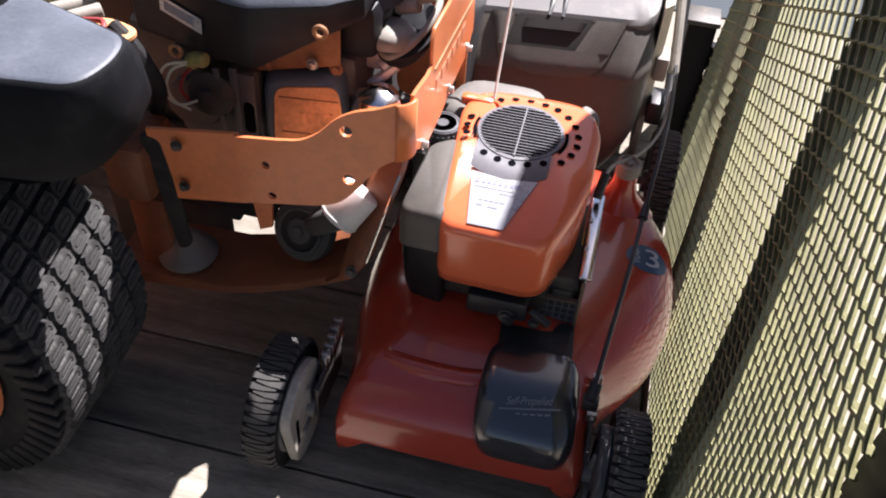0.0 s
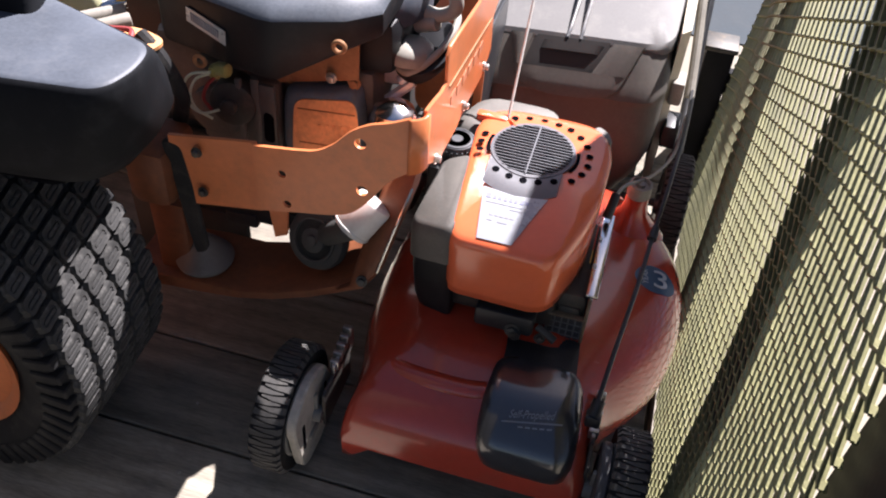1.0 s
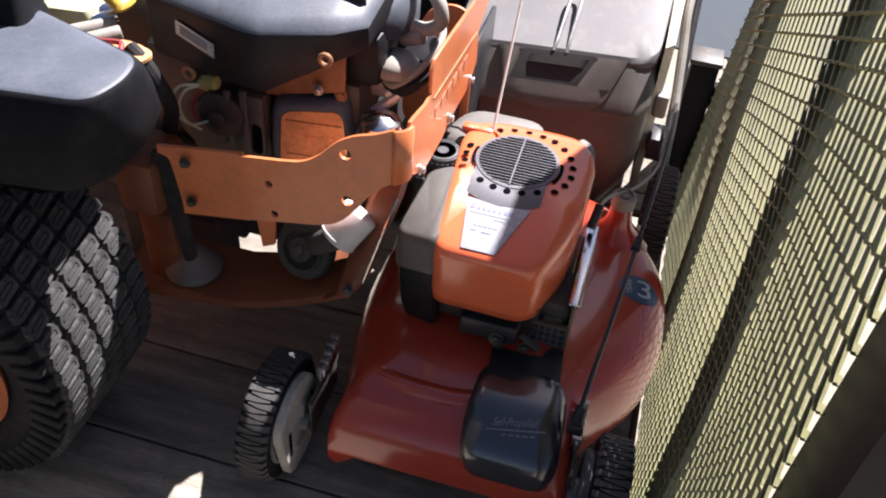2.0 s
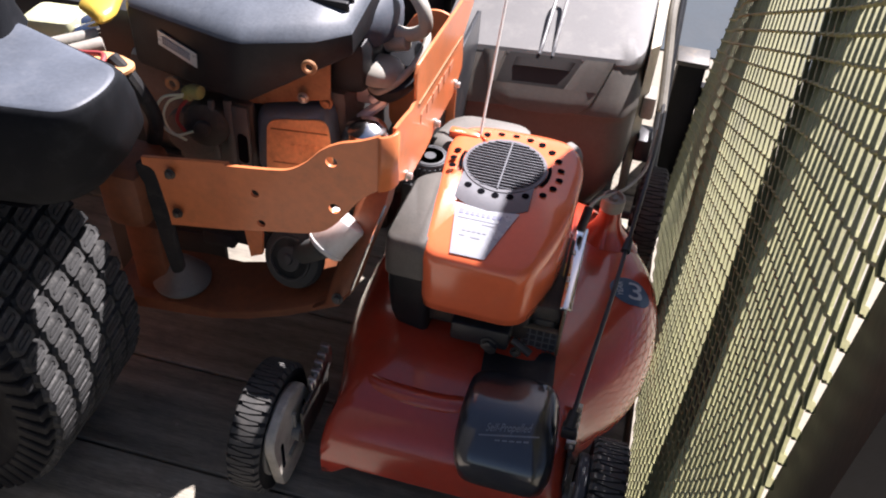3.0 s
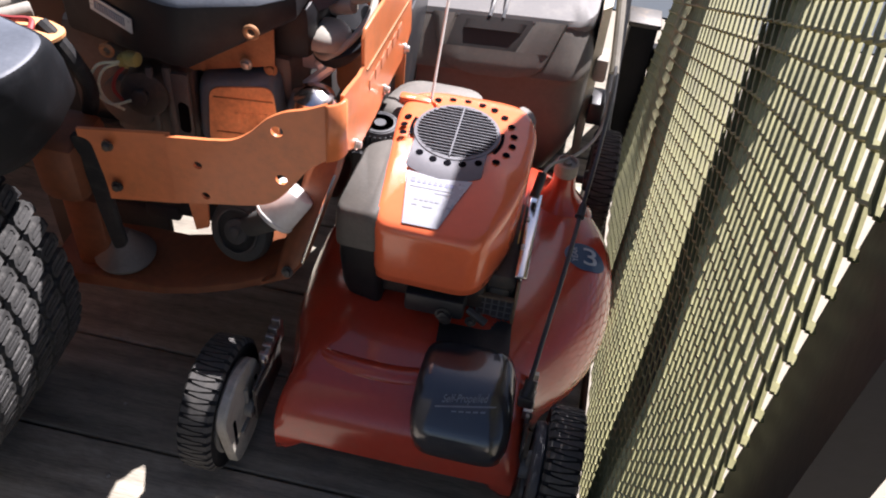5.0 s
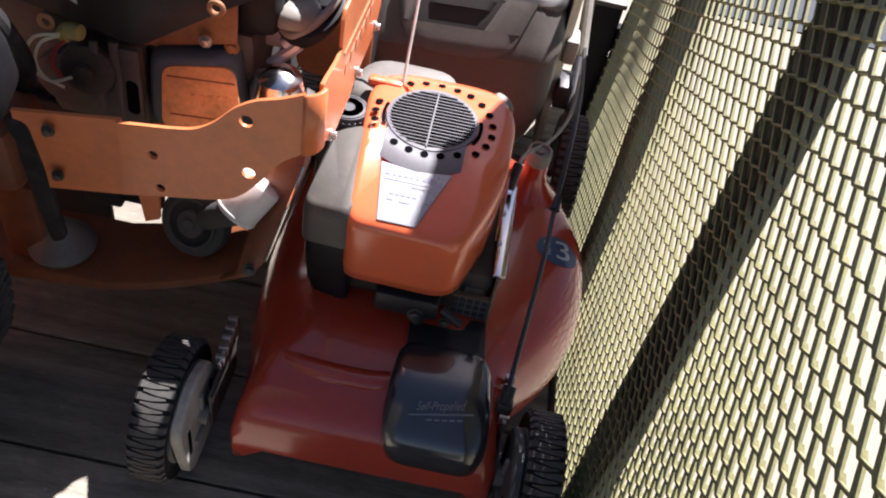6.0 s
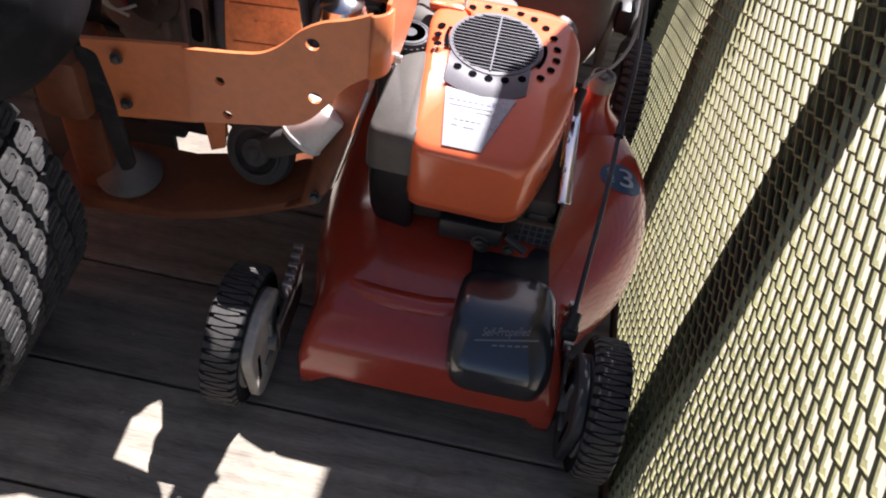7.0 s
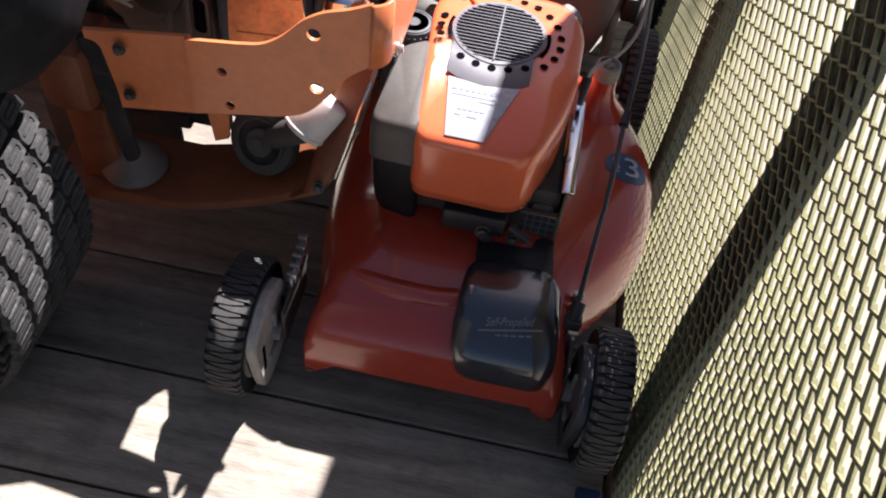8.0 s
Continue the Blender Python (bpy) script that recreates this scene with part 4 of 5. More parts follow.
LUG = lug_mesh()
ROWS = 58
for i in range(ROWS):
    for j in range(5):
        a = (i + 0.18 * j) * math.tau / ROWS
        u = (j - 2) * 0.0425 + 0.002
        r = TYR - 0.009 - 0.05 * max(0, abs(u) - 0.06)
        lug = hang(new("lug", LUG), tyre)
        rad, tan, ax = Vector((math.cos(a), 0, math.sin(a))), Vector((-math.sin(a), 0, math.cos(a))), Vector((0, 1, 0))
        M = Matrix((ax, tan, -ax.cross(tan) if ax.cross(tan).dot(rad) < 0 else ax.cross(tan))).transposed().to_4x4()
        lug.matrix_basis = Matrix.Translation(Vector((TYX, TYY + u, TYR)) + rad * r) @ M @ Matrix.Rotation(radians(8), 4, "Z")

SHOULDER = mesh_of("shoulder_lug", box(-0.010, 0.010, -0.008, 0.008, -0.022, 0.022, 0.002, 1), RUBBER, 0)
for i in range(ROWS):
    for sx in (-1, 1):
        a = (i + (0.5 if sx > 0 else 0)) * math.tau / ROWS
        rad, tan, ax = Vector((math.cos(a), 0, math.sin(a))), Vector((-math.sin(a), 0, math.cos(a))), Vector((0, 1, 0))
        M = Matrix((ax, tan, ax.cross(tan))).transposed().to_4x4()
        ob = hang(new("shoulder_lug", SHOULDER), tyre)
        ob.matrix_basis = Matrix.Translation(Vector((TYX, TYY + sx * tw * 0.94, TYR)) + rad * (TYR - 0.034)) @ M

# black side fuel tank over the wheel
def tank_ring(z, pts, r):
    return [(p.x, p.y, z) for p in rounded(pts, r, 6)]


tank_pts = [
    (0.586, [(-0.998, 0.870), (-0.440, 0.951), (-0.420, 0.991), (-0.430, 1.080), (-0.60, 1.096), (-0.998, 1.096)], 0.035),
    (0.603, [(-0.998, 0.850), (-0.415, 0.929), (-0.385, 0.973), (-0.402, 1.085), (-0.60, 1.105), (-0.998, 1.105)], 0.040),
    (0.640, [(-0.998, 0.838), (-0.390, 0.916), (-0.352, 0.972), (-0.376, 1.078), (-0.57, 1.105), (-0.998, 1.105)], 0.040),
    (0.680, [(-0.998, 0.838), (-0.379, 0.918), (-0.350, 0.974), (-0.370, 1.062), (-0.55, 1.100), (-0.998, 1.105)], 0.036),
    (0.708, [(-0.998, 0.842), (-0.371, 0.924), (-0.353, 0.977), (-0.367, 1.045), (-0.54, 1.090), (-0.998, 1.105)], 0.030),
    (0.7215, [(-0.998, 0.846), (-0.369, 0.930), (-0.355, 0.980), (-0.364, 1.030), (-0.53, 1.082), (-0.998, 1.105)], 0.026),
    (0.7268, [(-0.998, 0.850), (-0.370, 0.935), (-0.358, 0.982), (-0.366, 1.022), (-0.52, 1.074), (-0.998, 1.105)], 0.022),
    (0.7285, [(-0.998, 0.855), (-0.374, 0.940), (-0.363, 0.984), (-0.372, 1.014), (-0.52, 1.068), (-0.998, 1.105)], 0.020),
    (0.7290, [(-0.998, 0.90), (-0.42, 0.970), (-0.415, 0.990), (-0.43, 1.010), (-0.53, 1.050), (-0.998, 1.09)], 0.012)]
tank_ob = part("side_tank", loft([tank_ring(z, p, r) for z, p, r in tank_pts]), (TANK, SUNLIT_TONE), ride, "black plastic side tank, sunlight painted into its dusty top", 50)
# upward faces take the paler tone, so the sunlit top is painted
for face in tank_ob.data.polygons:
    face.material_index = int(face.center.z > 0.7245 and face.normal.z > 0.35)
part("fender", slab(rounded([(-1.0, 0.955), (-0.475, 0.965), (-0.475, 1.20), (-1.0, 1.20)], 0.030), 0.008, Matrix.Translation((0, 0, 0.558)), 0.002), MATT_BLACK, ride, "black fender over the wheel")
part("tank_turret", loft([tank_ring(z, [(-1.0 - i, 1.017 + i), (-0.505 - i, 1.030 + i), (-0.532 - i, 1.105), (-1.0, 1.105)], 0.028) for z, i in ((0.718, -0.01), (0.737, 0.0), (0.78, 0.006), (0.85, 0.01))]), TANK, ride, "raised black tank shoulder")


def sheet(outline, origin, right, up, th, material, name, parent, label="", bevel=0.0012):
    return part(name, slab(outline, th, plane_frame(origin, right, up), bevel), material, parent, label)


def holed(outline, holes, th):
    """A plate with round holes cut through, in its own plane, top at z = 0. holes: (x, y, radius)."""
    bm = bmesh.new()
    edges = []
    for loop in [outline] + [[(hx + hr * math.cos(k * math.tau / 16), hy + hr * math.sin(k * math.tau / 16)) for k in range(16)] for hx, hy, hr in holes]:
        vs = [bm.verts.new((p[0], p[1], 0)) for p in loop]
        edges += [bm.edges.new((vs[k], vs[(k + 1) % len(vs)])) for k in range(len(vs))]
    bmesh.ops.triangle_fill(bm, use_beauty=True, use_dissolve=False, edges=edges)
    r = bmesh.ops.extrude_face_region(bm, geom=bm.faces[:])
    bmesh.ops.translate(bm, verts=[v for v in r["geom"] if isinstance(v, bmesh.types.BMVert)], vec=(0, 0, -th))
    return bm


# rear plate: a long orange sheet with a wave, in the x-z plane, outer face to -y
PY = 1.205
wave = [(p.x, p.y) for p in smooth_line([(-0.300, 0.479, 0), (-0.270, 0.486, 0), (-0.245, 0.503, 0), (-0.220, 0.530, 0), (-0.195, 0.547, 0), (-0.165, 0.558, 0), (-0.139, 0.571, 0)], 4)]
under = [(-0.135, 0.484), (-0.165, 0.462), (-0.190, 0.425), (-0.215, 0.394), (-0.245, 0.378), (-0.30, 0.366), (-0.365, 0.352)]
under = [(p.x, p.y) for p in smooth_line([(x + (-0.004 if x > -0.14 else 0), z, 0) for x, z in under], 4)]
outline = wave + under + [(-0.365, 0.470)]
HOLES = [(-0.206, 0.515, 0.0085), (-0.204, 0.435, 0.0085), (-0.323, 0.431, 0.0065), (-0.322, 0.364, 0.0065)]
plate_m = plane_frame((0, PY, 0), (1, 0, 0), (0, 0, 1))
plate = part("rear_plate", holed(outline, HOLES[:3] + [(-0.318, 0.377, 0.0065)], 0.005), ORANGE, ride, "orange painted rear plate with bolt holes")
plate.data.transform(plate_m)
inner = [(-0.500, 0.449), (-0.362, 0.4705), (-0.362, 0.345), (-0.500, 0.322)]
part("plate_extension", slab(inner, 0.006, plane_frame((0, PY + 0.0065, 0), (1, 0, 0), (0, 0, 1)), 0.001), ORANGE, ride, "orange bolted plate end")
for c in ((-0.452, PY, 0.435), (-0.452, PY, 0.362)):
    part("plate_bolt", bolt(c, (0, -1, 0), 0.0058), DARK_STEEL, ride, "zinc bolt head")
part("frame_post", box(-0.575, -0.502, PY - 0.015, PY + 0.09, 0.315, 0.42, 0.02), SHADED_ORANGE, ride, "orange frame end with its shade painted in")
part("frame_foot", box(-0.555, -0.495, PY + 0.0, PY + 0.05, 0.16, 0.318, 0.008), SHADED_ORANGE, ride, "orange frame foot with its shade painted in")
part("rubber_strap", joined(slab(rounded([(-0.486, 0.474), (-0.455, 0.470), (-0.446, 0.400), (-0.444, 0.330), (-0.440, 0.275), (-0.462, 0.262), (-0.470, 0.330), (-0.476, 0.400)], 0.012, 4), 0.010, plane_frame((0, PY - 0.034, 0), (1, 0, 0), (0, 0, 1)), 0.002)), RUBBER, ride, "black rubber strap")
part("idler_cone", lathe([(0.045, 0), (0.047, 0.006), (0.030, 0.028), (0.012, 0.05), (0.001, 0.05)], 32, Matrix.Translation((-0.486, PY + 0.025, 0.190))), GREY, ride, "grey pulley cone")
part("tab", slab([(0, 0), (0.03, 0), (0.026, -0.05), (0.006, -0.06)], 0.006, plane_frame((-0.355, PY + 0.01, 0.355), (1, 0, 0), (0, 0, 1))), ORANGE, ride)

# wing: the plate goes round the corner and runs back, rising
WX = -0.122
WFX = -0.1133
wing = [(1.1835, 0.605), (1.205, 0.601), (1.255, 0.588), (1.277, 0.588), (1.274, 0.628), (1.283, 0.638), (1.382, 0.627), (1.49, 0.614), (1.62, 0.602), (1.612, 0.568), (1.550, 0.541), (1.558, 0.480), (1.508, 0.460), (1.405, 0.470), (1.352, 0.465), (1.258, 0.474), (1.1835, 0.5205)]
wg = part("wing_plate", slab([(y, z) for y, z in wing], 0.005, plane_frame((WFX, 0, 0), (0, 1, 0), (0, 0, 1)), 0.001), ORANGE, ride, "orange side wing of the rear guard")
bend = bmesh.new()
cols = []
for k in range(7):
    a = radians(90 * k / 6)
    cx, cy = WX - 0.018, PY + 0.0185
    x, y = cx + 0.018 * math.sin(a), cy - 0.018 * math.cos(a)
    t = k / 6
    cols.append([bend.verts.new((x, y, 0.484 + 0.006 * t)), bend.verts.new((x, y, 0.571 + 0.002 * t))])
for p, q in zip(cols, cols[1:]):
    bend.faces.new((p[0], q[0], q[1], p[1]))
ob = part("corner_bend", bend, ORANGE, ride)
mod = ob.modifiers.new("sheet", "SOLIDIFY")
mod.thickness = 0.005
part("wing_seam", rod((WFX + 0.0005, 1.285, 0.577), (WFX + 0.0005, 1.535, 0.547), 0.0014, sides=6), RUST, ride, "dark seam")
for i in range(6):
    part("print_bar", box(WFX + 0.0002, WFX + 0.0008, 1.30 + 0.032 * i, 1.322 + 0.032 * i, 0.536 - 0.003 * i, 0.552 - 0.003 * i), FADED_PRINT, ride)
for y, z in ((1.235, 0.495), (1.385, 0.482), (1.512, 0.474)):
    part("wing_bolt", bolt((WFX + 0.0005, y, z), (1, 0, 0), 0.0055), STEEL, ride)
# far guard plate behind the engine
back = rounded([(-0.235, 0.340), (-0.120, 0.340), (-0.118, 0.555), (-0.150, 0.578), (-0.190, 0.568), (-0.216, 0.525), (-0.234, 0.42)], 0.03)
bk = part("far_guard", holed([(p.x, p.y) for p in back], [(-0.174, 0.547, 0.008)], 0.005), ORANGE, ride, "orange rounded guard plate")
bk.data.transform(plane_frame((0, 1.55, 0), (1, 0, 0), (0, 0, 1)))
# plate added only to cut sun falling between the two machines
part("sun_blocker_plate", box(-0.142, -0.134, 1.41, 1.80, 0.20, 0.458, 0.002), BLACK, ride, "black plate added to keep sun off deck and floor")

# the plates stand a little forward of the engine
PM = Matrix.Translation((0.06, 0.39, 1.18)) @ Matrix.Scale(0.952, 4) @ Matrix.Translation((-0.06, -0.39, -1.18))
for ob in ride.children:
    if ob.name.split(".")[0] in ("rear_plate", "plate_extension", "plate_bolt", "frame_post", "corner_bend"):
        ob.data.transform(PM)

# lower frame: a belly pan across, and a flat side rail going back
LFY = 1.185
EDGE = [(-0.60, 0.148), (-0.47, 0.160), (-0.41, 0.168), (-0.352, 0.185), (-0.285, 0.214), (-0.235, 0.242), (-0.198, 0.264), (-0.182, 0.290)]


def pan():
    """The belly pan: a rolled front lip along the edge, its floor rising a little to the back."""
    bm = bmesh.new()
    rows = []
    for x, z in EDGE:
        lip = 0.022 if x < -0.45 else 0.014
        prof = [(0.0, 0.0), (0.0, lip), (0.004, lip + 0.003), (0.03, lip + 0.004), (0.113, lip + 0.009), (0.113, lip + 0.002), (0.03, lip - 0.004), (0.008, 0.0)]
        rows.append([bm.verts.new((x, LFY + dy, z + dz)) for dy, dz in prof])
    n = len(rows[0])
    for p, q in zip(rows, rows[1:]):
        for k in range(n):
            bm.faces.new((p[k], p[(k + 1) % n], q[(k + 1) % n], q[k]))
    bm.faces.new(rows[0])
    bm.faces.new(rows[-1])
    return bm


part("belly_pan", pan(), SHADED_ORANGE, ride, "orange belly pan with a rolled lip")
STRUT = [((-0.236, 1.172, 0.262), (-0.186, 1.170, 0.292)), ((-0.216, 1.173, 0.276), (-0.172, 1.170, 0.320)), ((-0.203, 1.199, 0.338), (-0.156, 1.198, 0.384)), ((-0.194, 1.246, 0.396), (-0.146, 1.245, 0.425)), ((-0.196, 1.330, 0.450), (-0.150, 1.335, 0.465))]


def strut():
    """The side rail: a bent channel that rises from the pan's corner to the wing."""
    bm = bmesh.new()
    rows = []
    for a, b in STRUT:
        a, b = Vector(a), Vector(b)
        back = Vector((0.004, 0.022, -0.006))
        mid = (a + b) / 2 + Vector((0, -0.004, 0.002))
        rows.append([bm.verts.new(p) for p in (a, a * 0.75 + mid * 0.25 + Vector((0, -0.003, 0)), mid, b * 0.75 + mid * 0.25 + Vector((0, -0.003, 0)), b, b + back, a + back)])
    n = len(rows[0])
    for p, q in zip(rows, rows[1:]):
        for k in range(n):
            bm.faces.new((p[k], p[(k + 1) % n], q[(k + 1) % n], q[k]))
    bm.faces.new(rows[0])
    bm.faces.new(rows[-1])
    return bm


part("side_rail", strut(), SHADED_ORANGE, ride, "orange rail rising to the wing", 50)
# bright line added for the sunlit floor that shows past the rail
part("sunlit_gap_strip", tube([Vector(b) + Vector((0.001, -0.001, 0.001)) for a, b in STRUT[1:4]], 0.0018, 6, 3), CHROME, ride, "bright strip standing in for sunlit floor behind the rail")
part("frame_bolt", bolt((-0.192, 1.166, 0.300), (0, -1, 0.4), 0.006), DARK_STEEL, ride)
# hydraulic filter under the plate
d = Vector((0.47, 0.86, -0.12)).normalized()
c0 = Vector((-0.289, 1.224, 0.300))
ca, cb = Vector((-0.220, 1.191, 0.369)), Vector((-0.190, 1.219, 0.409))
filt = part("oil_filter", joined(rod(ca, cb, 0.029, sides=32, bevel=0.005), rod(ca + (cb - ca) * 0.08, ca + (cb - ca) * 0.14, 0.0302, sides=32, bevel=0.001)), WHITE, ride, "white oil filter canister")
part("filter_head", rod(c0 + d * 0.02, ca + (cb - ca) * 0.1, 0.018, 0.018, sides=24, bevel=0.003), FILTER_END, ride, "dark filter head")
PD = Vector((0.20, 0.88, -0.42)).normalized()
part("filter_face", joined(rod(c0, c0 + PD * 0.028, 0.050, sides=40, bevel=0.010), lathe([(0.036, 0.0), (0.036, 0.004), (0.032, 0.004), (0.032, 0.0)], 36, Matrix.Translation(c0) @ (-PD).to_track_quat("Z", "Y").to_matrix().to_4x4()), rod(c0 - PD * 0.006, c0 + PD * 0.01, 0.020, sides=28, bevel=0.003), rod(c0 - PD * 0.012, c0 + PD * 0.01, 0.009, sides=20, bevel=0.003)), FILTER_END, ride, "dusty dark filter end")
# boxes added in the shade colour to close the view below the engine
part("dark_cross_member", joined(box(-0.68, -0.378, 1.335, 1.350, 0.192, 0.36, 0.004), box(-0.68, -0.462, 1.330, 1.345, 0.06, 0.20, 0.004), box(-0.50, -0.44, 1.328, 1.352, 0.182, 0.21, 0.006)), SHADE_TONE, ride, "dark cross member added to close the view under the engine")
part("drive_belt", tube([(-0.37, 1.30, 0.28), (-0.34, 1.335, 0.225), (-0.29, 1.33, 0.205), (-0.25, 1.30, 0.215)], 0.008, 8), RUBBER, ride)
part("dump_valve", joined(box(-0.50, -0.20, 1.45, 1.59, 0.18, 0.29, 0.02), rod((-0.55, 1.5, 0.27), (-0.15, 1.5, 0.27), 0.025)), DARK_STEEL, ride, "dark transmission housing")

# engine of the riding mower
part("crankcase", joined(box(-0.60, -0.24, 1.36, 1.65, 0.30, 0.52, 0.02), box(-0.52, -0.40, 1.335, 1.40, 0.34, 0.50, 0.012)), CAST, ride, "grimy grey engine crankcase")
part("cylinder_face", joined(box(-0.505, -0.375, 1.322, 1.345, 0.36, 0.495, 0.008), rod((-0.475, 1.325, 0.43), (-0.475, 1.305, 0.43), 0.042, sides=28, bevel=0.006), box(-0.415, -0.395, 1.31, 1.33, 0.385, 0.48, 0.009)), CAST, ride, "grey cast starter housing")
vc = part("valve_cover", loft([[(p.x, p.y, z) for p in rounded([(-0.066 + i, -0.054 + i), (0.060 - i, -0.060 + i), (0.056 - i, 0.056 - i), (-0.056 + i, 0.054 - i)], 0.022)] for z, i in ((-0.02, 0), (0.004, 0.0), (0.018, 0.004), (0.026, 0.012))]), BLUE_GREY, ride, "blue-grey valve cover with a rusty orange face", 45)
vm = plane_frame((-0.306, 1.326, 0.450), (1, 0.02, 0.14), (0, 0.22, 1))
vc.data.transform(vm)
part("cover_face", slab(rounded([(-0.046, -0.050), (0.064, -0.054), (0.060, 0.042), (-0.034, 0.038)], 0.018), 0.004, vm @ Matrix.Translation((0, 0, 0.029)), 0.001), RUST_FACE, vc, "rusty orange pressed face")
for z in (0.022, -0.030):
    part("cover_crease", box(-0.030, 0.058, z, z + 0.0016, 0.028, 0.0305, 0.0006, m=vm @ Matrix.Rotation(radians(-3), 4, "Z")), RUST, vc)
for i in range(5):
    part("stamp_bar", box(0.000 + 0.011 * i, 0.006 + 0.011 * i, -0.014, 0.002, 0.028, 0.0302, 0.0006, m=vm), RUST_FACE, vc)
for c in ((-0.056, -0.056, 0.004), (-0.048, 0.060, 0.0), (0.05, 0.058, 0.0)):
    part("cover_bolt", bolt(vm @ Vector(c), (0, -1, 0.1), 0.007), RUST, vc)
part("heat_shield", slab([(-0.385, 0.490), (-0.256, 0.524), (-0.254, 0.588), (-0.275, 0.590), (-0.30, 0.570), (-0.382, 0.520)], 0.003, plane_frame((0, 1.332, 0), (1, 0, 0), (0, 0, 1))), RUST, ride, "rusty orange heat shield")
part("shield_bolt", bolt((-0.292, 1.321, 0.527), (0, -1, 0), 0.006), STEEL, ride)
# plan corners: far left, corner to the camera, right end, then back
SHP = [(-0.600, 1.395), (-0.585, 1.375), (-0.392, 1.300), (-0.368, 1.300), (-0.275, 1.335), (-0.235, 1.375), (-0.235, 1.75), (-0.60, 1.75)]
SHB = [0.500, 0.494, 0.516, 0.516, 0.566, 0.575, 0.575, 0.50]
SHT = [0.590, 0.592, 0.611, 0.611, 0.613, 0.612, 0.66, 0.66]
grow = lambda f, lift, zs: [(-0.42 + (x + 0.42) * f, 1.53 + (y - 1.53) * f, z + lift) for (x, y), z in zip(SHP, zs)]
SHM = Matrix.Translation((0.12, 0.34, 1.205)) @ Matrix.Scale(0.943, 4) @ Matrix.Translation((-0.12, -0.34, -1.205))


def raised(bm):
    """Sets a piece of the shroud a little forward and up, on its mounts."""
    bm.transform(SHM)
    return bm


sh = loft([grow(0.985, 0.0, SHB), grow(1.0, 0.008, SHB), grow(1.0, -0.010, SHT), grow(0.992, -0.003, SHT)], cap_top=False)
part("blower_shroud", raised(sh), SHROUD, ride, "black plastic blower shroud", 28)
# the top is coloured paler than the sides to carry the sunlight
part("shroud_top", raised(loft([grow(0.992, -0.003, SHT), grow(0.98, 0.002, SHT), grow(0.90, 0.016, SHT), grow(0.7, 0.026, SHT)], cap_bottom=False)), BRIGHT_SUNLIT_TONE, ride, "shroud top, sunlight painted into its pale colour", 28)
part("shroud_crown", raised(joined(box(-0.50, -0.28, 1.46, 1.75, 0.60, 0.675, 0.02), *[box(-0.37, -0.25, 1.40 + 0.022 * i, 1.41 + 0.022 * i, 0.62, 0.642 + 0.004 * i, 0.003) for i in range(3)])), SHROUD, ride, "ribbed black shroud crown")
part("bar_code_label", raised(slab([(-0.040, -0.012), (0.040, -0.012), (0.040, 0.012), (-0.040, 0.012)], 0.0012, plane_frame((-0.488, 1.333, 0.560), (0.93, -0.36, -0.12), (0, 0, 1)))), STICKER, ride, "white label with printed bars")
part("label_bars", raised(joined(*[box(-0.030 + 0.0045 * i, -0.0277 + 0.0045 * i, -0.006, 0.007, 0.0, 0.0016, m=plane_frame((-0.488, 1.333, 0.560), (0.93, -0.36, -0.12), (0, 0, 1))) for i in range(13)])), PALE_INK, ride)
for c in ((-0.278, 1.318, 0.582), (-0.500, 1.326, 0.505)):
    part("shroud_eyelet", raised(tube([Vector(c) + Vector((0.0085 * math.cos(k * math.tau / 20), -0.002, 0.0085 * math.sin(k * math.tau / 20))) for k in range(21)], 0.0032, 8, 1)), RUST, ride, "brass-coloured mounting eye")
part("wiring", tube([(-0.455, 1.275, 0.525), (-0.485, 1.270, 0.517), (-0.498, 1.265, 0.492), (-0.495, 1.270, 0.466), (-0.478, 1.275, 0.450), (-0.455, 1.285, 0.455)], 0.0021, 8), WIRE_GREEN, ride, "pale green wire")
part("wiring", tube([(-0.458, 1.278, 0.520), (-0.480, 1.275, 0.508), (-0.490, 1.270, 0.484), (-0.486, 1.275, 0.455), (-0.465, 1.280, 0.440)], 0.0021, 8), WIRE_GREEN, ride, "pale green wire")
part("wiring", tube([(-0.452, 1.280, 0.515), (-0.466, 1.278, 0.498), (-0.474, 1.278, 0.475), (-0.468, 1.285, 0.452)], 0.0028, 6), WIRE_RED, ride, "dark red wire")
part("plug", joined(rod((-0.455, 1.290, 0.522), (-0.432, 1.286, 0.526), 0.011, sides=14, bevel=0.005), box(-0.462, -0.446, 1.278, 1.296, 0.510, 0.530, 0.005)), YELLOW_GREEN, ride, "yellow-green plug")
part("solenoid", joined(rod((-0.440, 1.330, 0.462), (-0.436, 1.288, 0.466), 0.036, sides=28, bevel=0.006), rod((-0.438, 1.288, 0.466), (-0.437, 1.276, 0.467), 0.012, sides=14, bevel=0.003)), DARK_STEEL, ride, "dark round solenoid")
part("clip_strip", box(-0.430, -0.421, 1.292, 1.300, 0.400, 0.510, 0.002), CAST, ride, "grey upright strip")
part("clip_strip", box(-0.408, -0.396, 1.296, 1.304, 0.395, 0.512, 0.003), CAST, ride, "grey upright strip")
part("slot_hole", slab(rounded([(-0.008, -0.028), (0.008, -0.030), (0.009, 0.02), (-0.006, 0.024)], 0.008), 0.003, plane_frame((-0.384, 1.2955, 0.436), (1, 0, 0), (0, 0, 1))), MATT_BLACK, ride)
part("rough_plate", box(-0.398, -0.372, 1.2975, 1.306, 0.395, 0.505, 0.003), CAST, ride)
